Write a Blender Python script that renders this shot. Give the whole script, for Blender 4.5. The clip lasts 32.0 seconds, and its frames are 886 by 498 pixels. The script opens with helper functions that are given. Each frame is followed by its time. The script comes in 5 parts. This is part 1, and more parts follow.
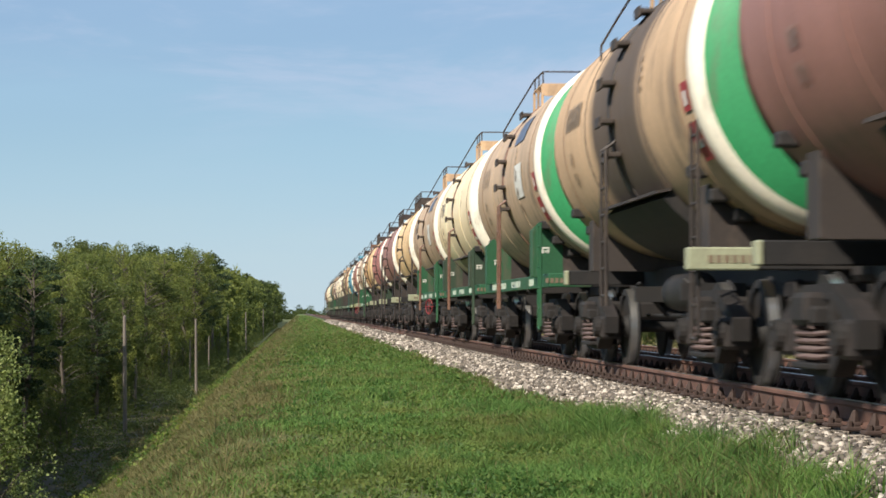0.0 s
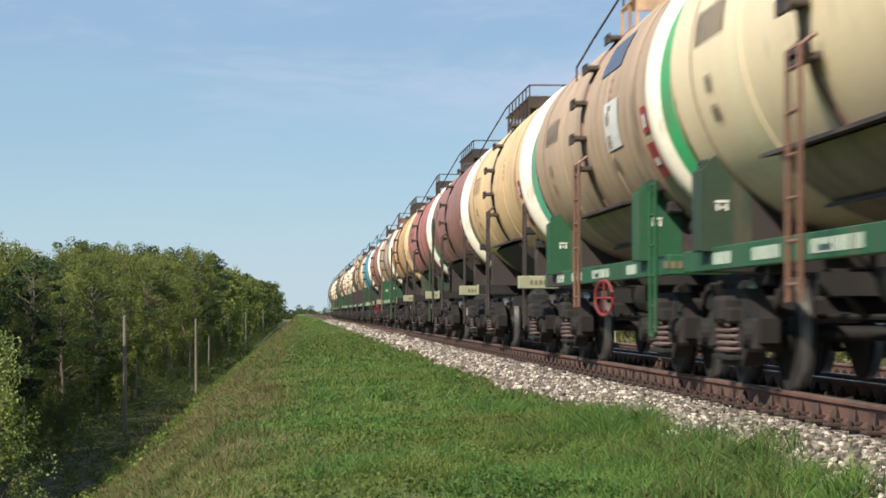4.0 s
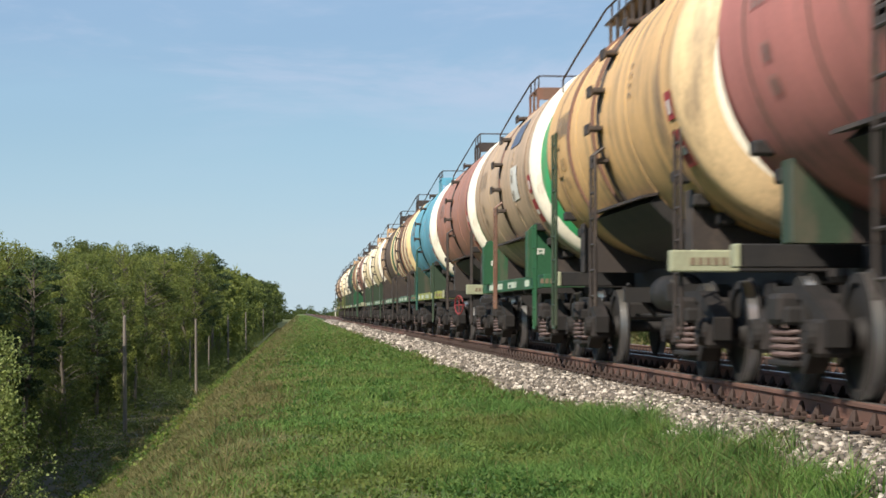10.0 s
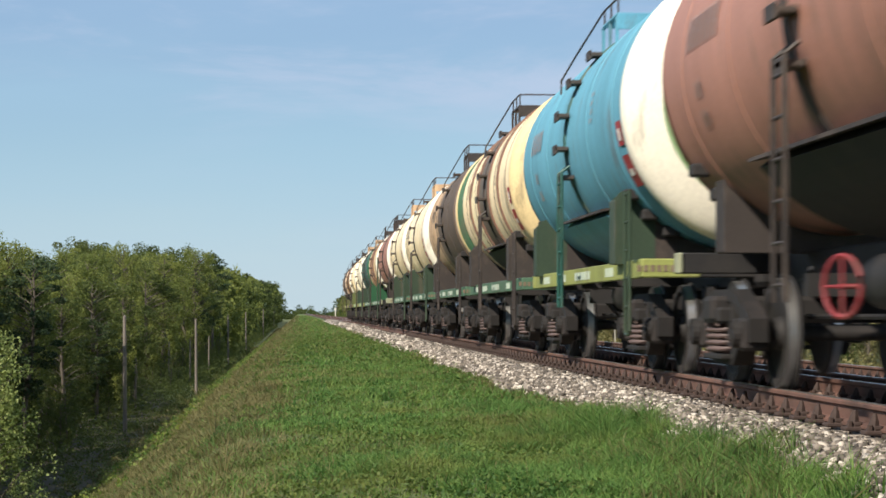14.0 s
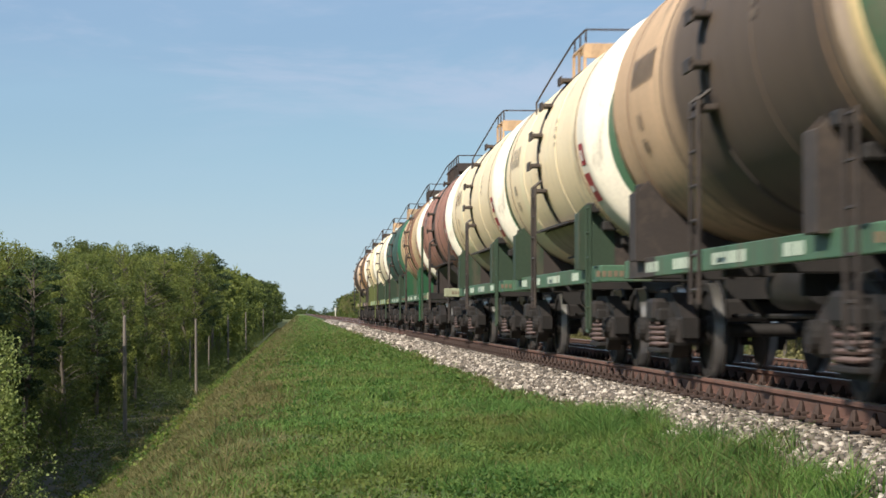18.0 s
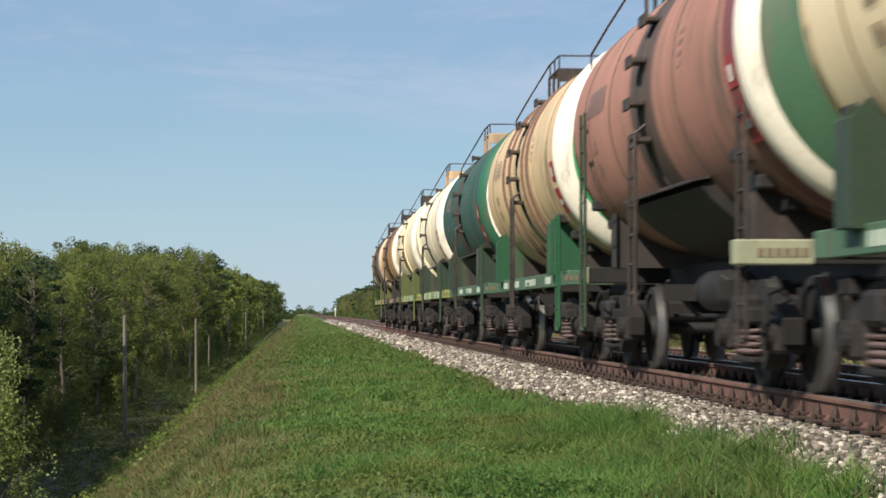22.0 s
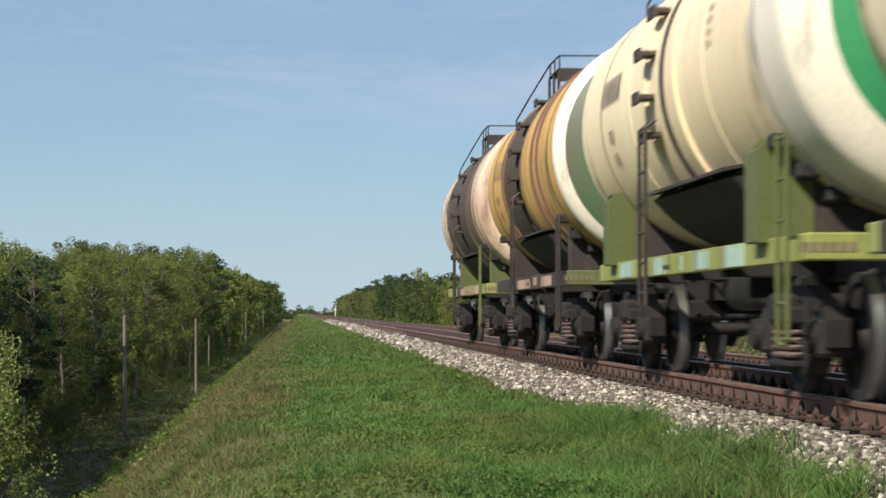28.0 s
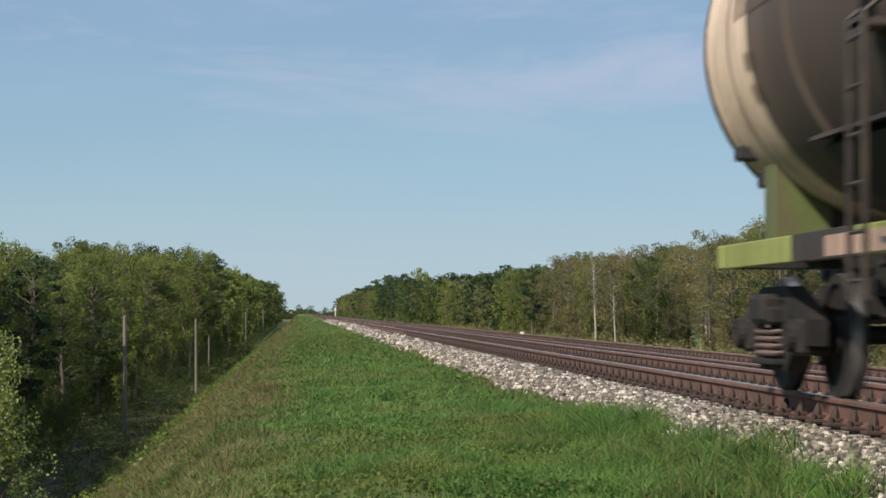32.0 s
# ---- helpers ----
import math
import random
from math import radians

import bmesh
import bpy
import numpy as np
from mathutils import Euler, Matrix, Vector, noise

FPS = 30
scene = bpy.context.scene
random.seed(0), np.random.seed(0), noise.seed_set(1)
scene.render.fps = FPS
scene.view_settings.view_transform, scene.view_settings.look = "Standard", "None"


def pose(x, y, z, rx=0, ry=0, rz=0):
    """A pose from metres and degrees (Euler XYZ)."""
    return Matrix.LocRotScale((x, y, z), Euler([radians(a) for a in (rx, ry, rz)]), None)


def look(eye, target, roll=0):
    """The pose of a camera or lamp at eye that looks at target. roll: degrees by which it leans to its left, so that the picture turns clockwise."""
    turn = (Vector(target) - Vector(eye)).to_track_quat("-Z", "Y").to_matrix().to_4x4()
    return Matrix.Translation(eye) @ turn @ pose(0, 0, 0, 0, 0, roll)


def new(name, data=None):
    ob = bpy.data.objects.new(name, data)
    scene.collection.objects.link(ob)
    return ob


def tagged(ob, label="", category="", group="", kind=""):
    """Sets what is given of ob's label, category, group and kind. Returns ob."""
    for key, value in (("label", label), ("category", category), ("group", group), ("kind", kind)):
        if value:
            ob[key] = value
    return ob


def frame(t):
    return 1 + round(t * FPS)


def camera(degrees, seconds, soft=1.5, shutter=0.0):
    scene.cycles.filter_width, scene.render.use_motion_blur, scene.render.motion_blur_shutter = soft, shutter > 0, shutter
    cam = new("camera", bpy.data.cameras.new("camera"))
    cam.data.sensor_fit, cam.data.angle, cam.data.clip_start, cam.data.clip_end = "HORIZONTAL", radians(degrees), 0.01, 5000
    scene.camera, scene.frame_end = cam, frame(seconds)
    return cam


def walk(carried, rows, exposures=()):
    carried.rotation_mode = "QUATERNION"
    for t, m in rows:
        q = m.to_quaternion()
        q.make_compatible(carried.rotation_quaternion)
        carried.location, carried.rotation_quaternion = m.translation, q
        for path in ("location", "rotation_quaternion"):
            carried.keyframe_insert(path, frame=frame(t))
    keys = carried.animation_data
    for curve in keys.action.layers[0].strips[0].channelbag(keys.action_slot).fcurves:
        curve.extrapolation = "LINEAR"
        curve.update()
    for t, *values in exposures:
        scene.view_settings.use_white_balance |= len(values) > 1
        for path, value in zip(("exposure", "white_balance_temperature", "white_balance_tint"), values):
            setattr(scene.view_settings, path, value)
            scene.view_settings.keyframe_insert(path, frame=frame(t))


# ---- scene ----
# ---- camera ----
YAW, PITCH, ROLL, EYE = 3.85, 1.71, 0.0, (0.0, 0.0, 0.649)
cam = camera(23.37, 32.0, soft=1.6, shutter=0.8)
AIM = (math.sin(radians(YAW)) * math.cos(radians(PITCH)), math.cos(radians(YAW)) * math.cos(radians(PITCH)), EYE[2] + math.sin(radians(PITCH)))
STAND = look(EYE, AIM, -ROLL)
walk(cam, [(0.0, STAND), (32.0, STAND)], exposures=[(t, stops, 6300, 10) for t, stops in ((0.0, 0.27), (14.0, 0.27), (19.0, 0.19), (28.0, 0.16), (31.0, 0.15), (32.0, 0.04))])

# ---- world and sun ----
SUN_EL, SUN_AZ = 39.0, 224.0   # degrees: height, and compass bearing with +y as north
world = bpy.data.worlds.new("sky")
scene.world = world
world.use_nodes = True
wn = world.node_tree
sky = wn.nodes.new("ShaderNodeTexSky")
sky.sky_type, sky.sun_disc = "NISHITA", False
sky.sun_elevation, sky.sun_rotation = radians(SUN_EL), radians(SUN_AZ)
sky.altitude = 1500
sky.air_density, sky.dust_density, sky.ozone_density = 1.0, 0.15, 2.5
bg = wn.nodes["Background"]
# a thin veil of haze and high cloud, drawn out across the sky
tex, mapg, clouds, veil, blend = (wn.nodes.new("ShaderNode" + n) for n in ("TexCoord", "Mapping", "TexNoise", "ValToRGB", "Mix"))
mapg.inputs["Scale"].default_value = (1.0, 0.6, 7.0)
mapg.inputs["Rotation"].default_value = (0.0, radians(8), radians(25))
wn.links.new(tex.outputs["Generated"], mapg.inputs[0])
wn.links.new(mapg.outputs[0], clouds.inputs["Vector"])
clouds.inputs["Scale"].default_value, clouds.inputs["Detail"].default_value, clouds.inputs["Roughness"].default_value = 2.6, 7.0, 0.55
veil.color_ramp.elements[0].position, veil.color_ramp.elements[0].color = 0.45, (0.5, 0.5, 0.5, 1)
veil.color_ramp.elements[1].position, veil.color_ramp.elements[1].color = 0.80, (0.85, 0.85, 0.85, 1)
wn.links.new(clouds.outputs["Fac"], veil.inputs[0])
blend.data_type = "RGBA"
wn.links.new(veil.outputs[0], blend.inputs[0])
wn.links.new(sky.outputs[0], blend.inputs[6])
blend.inputs[7].default_value = (4.65, 7.0, 8.6, 1)


def sky_mix(fac, a, colour):
    m = wn.nodes.new("ShaderNodeMix")
    m.data_type = "RGBA"
    wn.links.new(fac, m.inputs[0]), wn.links.new(a, m.inputs[6])
    m.inputs[7].default_value = (*colour, 1)
    return m.outputs[2]


def sky_range(value, a, b, c, d):
    r = wn.nodes.new("ShaderNodeMapRange")
    r.interpolation_type = "SMOOTHSTEP"
    wn.links.new(value, r.inputs[0])
    r.inputs[1].default_value, r.inputs[2].default_value, r.inputs[3].default_value, r.inputs[4].default_value = a, b, c, d
    return r.outputs[0]


# pale haze all round above the horizon; a deeper, slightly violet blue higher up; streaks of cirrus in the upper air
height = wn.nodes.new("ShaderNodeSeparateXYZ")
wn.links.new(tex.outputs["Generated"], height.inputs[0])
air = sky_mix(sky_range(height.outputs["Z"], 0.07, 0.17, 0.0, 0.5), blend.outputs[2], (3.75, 5.4, 8.3))
air = sky_mix(sky_range(height.outputs["Z"], 0.0, 0.085, 0.6, 0.0), air, (6.2, 7.65, 8.65))
cirrus_map, cirrus = wn.nodes.new("ShaderNodeMapping"), wn.nodes.new("ShaderNodeTexNoise")
cirrus_map.inputs["Scale"].default_value = (3.2, 2.0, 17.0)
cirrus_map.inputs["Rotation"].default_value = (radians(7), radians(-9), radians(-20))
cirrus_map.inputs["Location"].default_value = (0.35, 0.0, 0.15)
wn.links.new(tex.outputs["Generated"], cirrus_map.inputs[0])
wn.links.new(cirrus_map.outputs[0], cirrus.inputs["Vector"])
cirrus.inputs["Scale"].default_value, cirrus.inputs["Detail"].default_value, cirrus.inputs["Roughness"].default_value, cirrus.inputs["Distortion"].default_value = 1.5, 6.0, 0.62, 0.35
streak, aloft_mask = sky_range(cirrus.outputs["Fac"], 0.47, 0.72, 0.0, 0.75), sky_range(height.outputs["Z"], 0.07, 0.12, 0.12, 1.0)
thin = wn.nodes.new("ShaderNodeMath")
thin.operation = "MULTIPLY"
wn.links.new(streak, thin.inputs[0]), wn.links.new(aloft_mask, thin.inputs[1])
air = sky_mix(thin.outputs[0], air, (6.6, 7.4, 9.2))
wn.links.new(air, bg.inputs[0])
bg.inputs[1].default_value = 0.072
sun_light = bpy.data.lights.new("sun", "SUN")
sun_light.energy, sun_light.angle, sun_light.color = 5.45, radians(0.5), (1.0, 0.91, 0.76)
sun = new("sun", sun_light)
sd = Vector((math.sin(radians(SUN_AZ)) * math.cos(radians(SUN_EL)), math.cos(radians(SUN_AZ)) * math.cos(radians(SUN_EL)), math.sin(radians(SUN_EL))))
sun.matrix_world = look(sd * 50, (0, 0, 0))

# ---- materials ----
def ramp_node(nt, fac, stops):
    r = nt.nodes.new("ShaderNodeValToRGB")
    while len(r.color_ramp.elements) < len(stops):
        r.color_ramp.elements.new(0.5)
    for e, (p, c) in zip(r.color_ramp.elements, stops):
        e.position, e.color = p, (*c, 1)
    nt.links.new(fac, r.inputs[0])
    return r.outputs[0]


def noise_node(nt, scale, detail=4.0, rough=0.6, coords="Object", stretch=None):
    tc = nt.nodes.new("ShaderNodeTexCoord")
    out = tc.outputs[coords]
    if stretch:
        mp = nt.nodes.new("ShaderNodeMapping")
        mp.inputs["Scale"].default_value = stretch
        nt.links.new(out, mp.inputs[0])
        out = mp.outputs[0]
    n = nt.nodes.new("ShaderNodeTexNoise")
    n.inputs["Scale"].default_value, n.inputs["Detail"].default_value, n.inputs["Roughness"].default_value = scale, detail, rough
    nt.links.new(out, n.inputs["Vector"])
    return n.outputs["Fac"]


def mix_node(nt, fac, a, b, kind="MIX"):
    m = nt.nodes.new("ShaderNodeMix")
    m.data_type, m.blend_type = "RGBA", kind
    for sock, val in ((m.inputs[0], fac), (m.inputs[6], a), (m.inputs[7], b)):
        if isinstance(val, bpy.types.NodeSocket):
            nt.links.new(val, sock)
        elif isinstance(val, tuple):
            sock.default_value = (*val, 1)
        else:
            sock.default_value = val
    return m.outputs[2]


def shade(c, k):
    return tuple(min(1.0, v * k) for v in c)


def surface(name, base, dark=None, light=None, scale=3.0, fine=40.0, rough=0.7, metal=0.0, bump=0.2, dirt=None, dirt_amount=0.5, stretch=None, per_object=0.0, dirt_scale=1.2):
    """Paint, stone or metal with variation at two scales, optional dirt in drawn-out streaks, and fine relief."""
    m = bpy.data.materials.new(name)
    m.use_nodes = True
    nt = m.node_tree
    b = nt.nodes["Principled BSDF"]
    dark, light = dark or shade(base, 0.7), light or shade(base, 1.2)
    col = ramp_node(nt, noise_node(nt, scale, stretch=stretch), [(0.3, dark), (0.52, base), (0.75, light)])
    f = noise_node(nt, fine, 3.0)
    col = mix_node(nt, 0.35, col, ramp_node(nt, f, [(0.25, shade(dark, 0.8)), (0.75, light)]))
    if dirt:
        d = ramp_node(nt, noise_node(nt, dirt_scale, 6.0, 0.7, stretch=stretch or (1, 1, 1)), [(0.62 - 0.3 * dirt_amount, (0, 0, 0)), (0.8 - 0.15 * dirt_amount, (1, 1, 1))])
        col = mix_node(nt, d, col, dirt)
    if per_object:
        oi = nt.nodes.new("ShaderNodeObjectInfo")
        col = mix_node(nt, 1.0, col, ramp_node(nt, oi.outputs["Random"], [(0, (1 - per_object,) * 3), (1, (1 + per_object,) * 3)]), "MULTIPLY")
    nt.links.new(col, b.inputs["Base Color"])
    b.inputs["Roughness"].default_value, b.inputs["Metallic"].default_value = rough, metal
    if bump:
        bp = nt.nodes.new("ShaderNodeBump")
        bp.inputs["Strength"].default_value, bp.inputs["Distance"].default_value = bump, 0.01
        nt.links.new(f, bp.inputs["Height"])
        nt.links.new(bp.outputs[0], b.inputs["Normal"])
    return m


def leafy(name, dark, mid, light, scale=0.6, translucent=0.35, rough=0.6, spread=(0.35, 0.65), patches=0.4, old=None):
    """Leaves and blades: colour varies from island to island and over metres; some light comes through."""
    m = bpy.data.materials.new(name)
    m.use_nodes = True
    nt = m.node_tree
    b = nt.nodes["Principled BSDF"]
    g = nt.nodes.new("ShaderNodeNewGeometry")
    col = ramp_node(nt, g.outputs["Random Per Island"], [(0, dark), (0.5, mid), (1, light)])
    oi = nt.nodes.new("ShaderNodeObjectInfo")
    big = ramp_node(nt, noise_node(nt, scale, 3.0, coords="Object"), [(spread[0], shade(dark, 0.9)), (spread[1], light)])
    col = mix_node(nt, patches, col, big)
    if old:   # worn patches of another colour, metres across
        col = mix_node(nt, ramp_node(nt, noise_node(nt, 0.55, 5, 0.65), [(0.50, (0, 0, 0)), (0.68, (0.6, 0.6, 0.6))]), col, old)
    col = mix_node(nt, 1.0, col, ramp_node(nt, oi.outputs["Random"], [(0, (0.75, 0.8, 0.75)), (1, (1.15, 1.1, 1.0))]), "MULTIPLY")
    nt.links.new(col, b.inputs["Base Color"])
    b.inputs["Roughness"].default_value = rough
    b.inputs["Specular IOR Level"].default_value = 0.25
    t = nt.nodes.new("ShaderNodeBsdfTranslucent")
    nt.links.new(col, t.inputs[0])
    mx = nt.nodes.new("ShaderNodeMixShader")
    mx.inputs[0].default_value = translucent
    nt.links.new(b.outputs[0], mx.inputs[1])
    nt.links.new(t.outputs[0], mx.inputs[2])
    nt.links.new(mx.outputs[0], nt.nodes["Material Output"].inputs[0])
    return m


M_RAIL = surface("rusty_rail_steel", (0.15, 0.075, 0.055), scale=2, fine=60, rough=0.8, dirt=(0.07, 0.045, 0.035))
M_TREAD = surface("polished_rail_head", (0.55, 0.53, 0.52), scale=1.5, fine=30, rough=0.3, metal=0.9, bump=0.05)
M_CLIP = surface("rusty_fastening", (0.05, 0.03, 0.024), scale=8, fine=90, rough=0.85)
M_SLEEPER = surface("weathered_concrete", (0.36, 0.31, 0.265), scale=4, fine=70, rough=0.9, dirt=(0.13, 0.09, 0.07), per_object=0.2)
M_BED = surface("oily_ballast_bed", (0.055, 0.038, 0.032), scale=1.0, fine=25, rough=0.95, bump=0.8)
M_BOGIE = surface("grimy_cast_steel", (0.014, 0.011, 0.010), scale=3, fine=40, rough=0.8, dirt=(0.038, 0.027, 0.024), dirt_amount=0.4)
M_WHEEL = surface("dark_wheel_steel", (0.014, 0.012, 0.011), scale=4, fine=40, rough=0.75, dirt=(0.03, 0.022, 0.019))
M_TYRE = surface("worn_tyre_steel", (0.46, 0.45, 0.44), scale=4, fine=50, rough=0.33, metal=0.9, bump=0.05)
M_SPRING = surface("worn_spring_steel", (0.11, 0.07, 0.062), scale=6, fine=50, rough=0.6)
M_BLACK = surface("sooty_black_steel", (0.015, 0.013, 0.013), scale=3, fine=40, rough=0.7, dirt=(0.035, 0.028, 0.024), dirt_amount=0.4)
M_WHITE = surface("white_band_paint", (0.80, 0.73, 0.62), scale=1.5, fine=30, rough=0.5, bump=0.05, dirt=(0.45, 0.37, 0.27), dirt_amount=0.15, stretch=(1, 1, 0.3))


def stones_material(name, k):
    m = bpy.data.materials.new(name)
    m.use_nodes = True
    nt = m.node_tree
    b = nt.nodes["Principled BSDF"]
    g = nt.nodes.new("ShaderNodeNewGeometry")
    col = ramp_node(nt, g.outputs["Random Per Island"], [(0, (0.015 * k[0], 0.013 * k[1], 0.012 * k[2])), (0.3, (0.08 * k[0], 0.07 * k[1], 0.06 * k[2])), (0.7, (0.30 * k[0], 0.27 * k[1], 0.24 * k[2])), (1, (0.78 * k[0], 0.74 * k[1], 0.68 * k[2]))])
    col = mix_node(nt, 0.15, col, ramp_node(nt, noise_node(nt, 60, 3), [(0.3, (0.22 * k[0], 0.18 * k[1], 0.15 * k[2])), (0.7, (0.6 * k[0], 0.55 * k[1], 0.5 * k[2]))]))
    nt.links.new(col, b.inputs["Base Color"])
    b.inputs["Roughness"].default_value = 0.9
    return m


M_STONE = stones_material("crushed_granite", (0.86, 0.80, 0.74))
M_STONE_DARK = stones_material("oily_crushed_stone", (0.36, 0.27, 0.24))
M_GRASS = leafy("spring_grass", (0.044, 0.118, 0.028), (0.094, 0.222, 0.052), (0.25, 0.38, 0.105), 2.2, 0.4, spread=(0.40, 0.62), patches=0.5, old=(0.21, 0.20, 0.06))
M_WEED = leafy("meadow_herbs", (0.04, 0.10, 0.022), (0.085, 0.17, 0.035), (0.25, 0.29, 0.07), 1.1, 0.35, old=(0.19, 0.17, 0.055))
# litter colour taken down to hold the wood's shade
M_SHADED_LITTER = surface("shaded_leaf_litter", (0.05, 0.038, 0.018), dark=(0.022, 0.02, 0.009), light=(0.10, 0.078, 0.032), scale=0.4, fine=9, rough=0.95, bump=0.8)
M_DRY = leafy("dry_grass", (0.085, 0.08, 0.03), (0.165, 0.15, 0.06), (0.33, 0.28, 0.13), 0.5, 0.3)
M_LEAF_A = leafy("deciduous_leaves", (0.07, 0.092, 0.026), (0.10, 0.128, 0.037), (0.14, 0.168, 0.05), 0.25, 0.45)
M_LEAF_C = leafy("budding_leaves", (0.13, 0.115, 0.055), (0.21, 0.185, 0.085), (0.31, 0.28, 0.13), 0.25, 0.4)
M_LEAF_B = leafy("young_birch_leaves", (0.14, 0.17, 0.042), (0.19, 0.22, 0.058), (0.265, 0.295, 0.085), 0.25, 0.45)
M_LEAF_S = leafy("sapling_leaves", (0.10, 0.145, 0.033), (0.23, 0.29, 0.075), (0.48, 0.51, 0.21), 0.8, 0.4)
M_LEAF_P = leafy("pine_needles", (0.02, 0.04, 0.017), (0.045, 0.075, 0.03), (0.09, 0.12, 0.05), 0.25, 0.2)
M_BARK = surface("grey_bark", (0.11, 0.09, 0.07), scale=3, fine=25, rough=0.95, stretch=(1, 1, 0.2))
M_BIRCH = surface("birch_bark", (0.42, 0.38, 0.32), scale=2, fine=12, rough=0.85, dirt=(0.07, 0.06, 0.05), dirt_amount=0.45, stretch=(0.5, 0.5, 3))
M_POLE = surface("weathered_pole_wood", (0.19, 0.16, 0.135), scale=2, fine=20, rough=0.9, stretch=(1, 1, 0.15), dirt=(0.16, 0.13, 0.1))


def ground_material():
    m = bpy.data.materials.new("embankment_ground")
    m.use_nodes = True
    nt = m.node_tree
    b = nt.nodes["Principled BSDF"]
    big, mid, fine = noise_node(nt, 0.12, 5), noise_node(nt, 1.3, 6, 0.7), noise_node(nt, 18, 4, 0.7)
    green = ramp_node(nt, mid, [(0.3, (0.05, 0.10, 0.016)), (0.55, (0.10, 0.19, 0.03)), (0.8, (0.18, 0.26, 0.06))])
    dry = ramp_node(nt, fine, [(0.3, (0.11, 0.10, 0.04)), (0.7, (0.28, 0.23, 0.11))])
    col = mix_node(nt, ramp_node(nt, big, [(0.42, (0, 0, 0)), (0.62, (0.7, 0.7, 0.7))]), green, dry)
    tc, sp, mr = nt.nodes.new("ShaderNodeTexCoord"), nt.nodes.new("ShaderNodeSeparateXYZ"), nt.nodes.new("ShaderNodeMapRange")
    nt.links.new(tc.outputs["Object"], sp.inputs[0])
    nt.links.new(sp.outputs["X"], mr.inputs[0])
    mr.inputs[1].default_value, mr.inputs[2].default_value, mr.inputs[3].default_value, mr.inputs[4].default_value = -3.0, 0.3, 0.75, 0.0
    col = mix_node(nt, mr.outputs[0], col, ramp_node(nt, mid, [(0.3, (0.06, 0.055, 0.025)), (0.55, (0.13, 0.12, 0.045)), (0.8, (0.22, 0.18, 0.09))]))
    col = mix_node(nt, 0.35, col, ramp_node(nt, fine, [(0.3, (0.03, 0.04, 0.012)), (0.7, (0.13, 0.16, 0.045))]))
    nt.links.new(col, b.inputs["Base Color"])
    b.inputs["Roughness"].default_value = 0.95
    bp = nt.nodes.new("ShaderNodeBump")
    bp.inputs["Strength"].default_value, bp.inputs["Distance"].default_value = 0.8, 0.08
    nt.links.new(fine, bp.inputs["Height"])
    nt.links.new(bp.outputs[0], b.inputs["Normal"])
    return m


M_GROUND = ground_material()


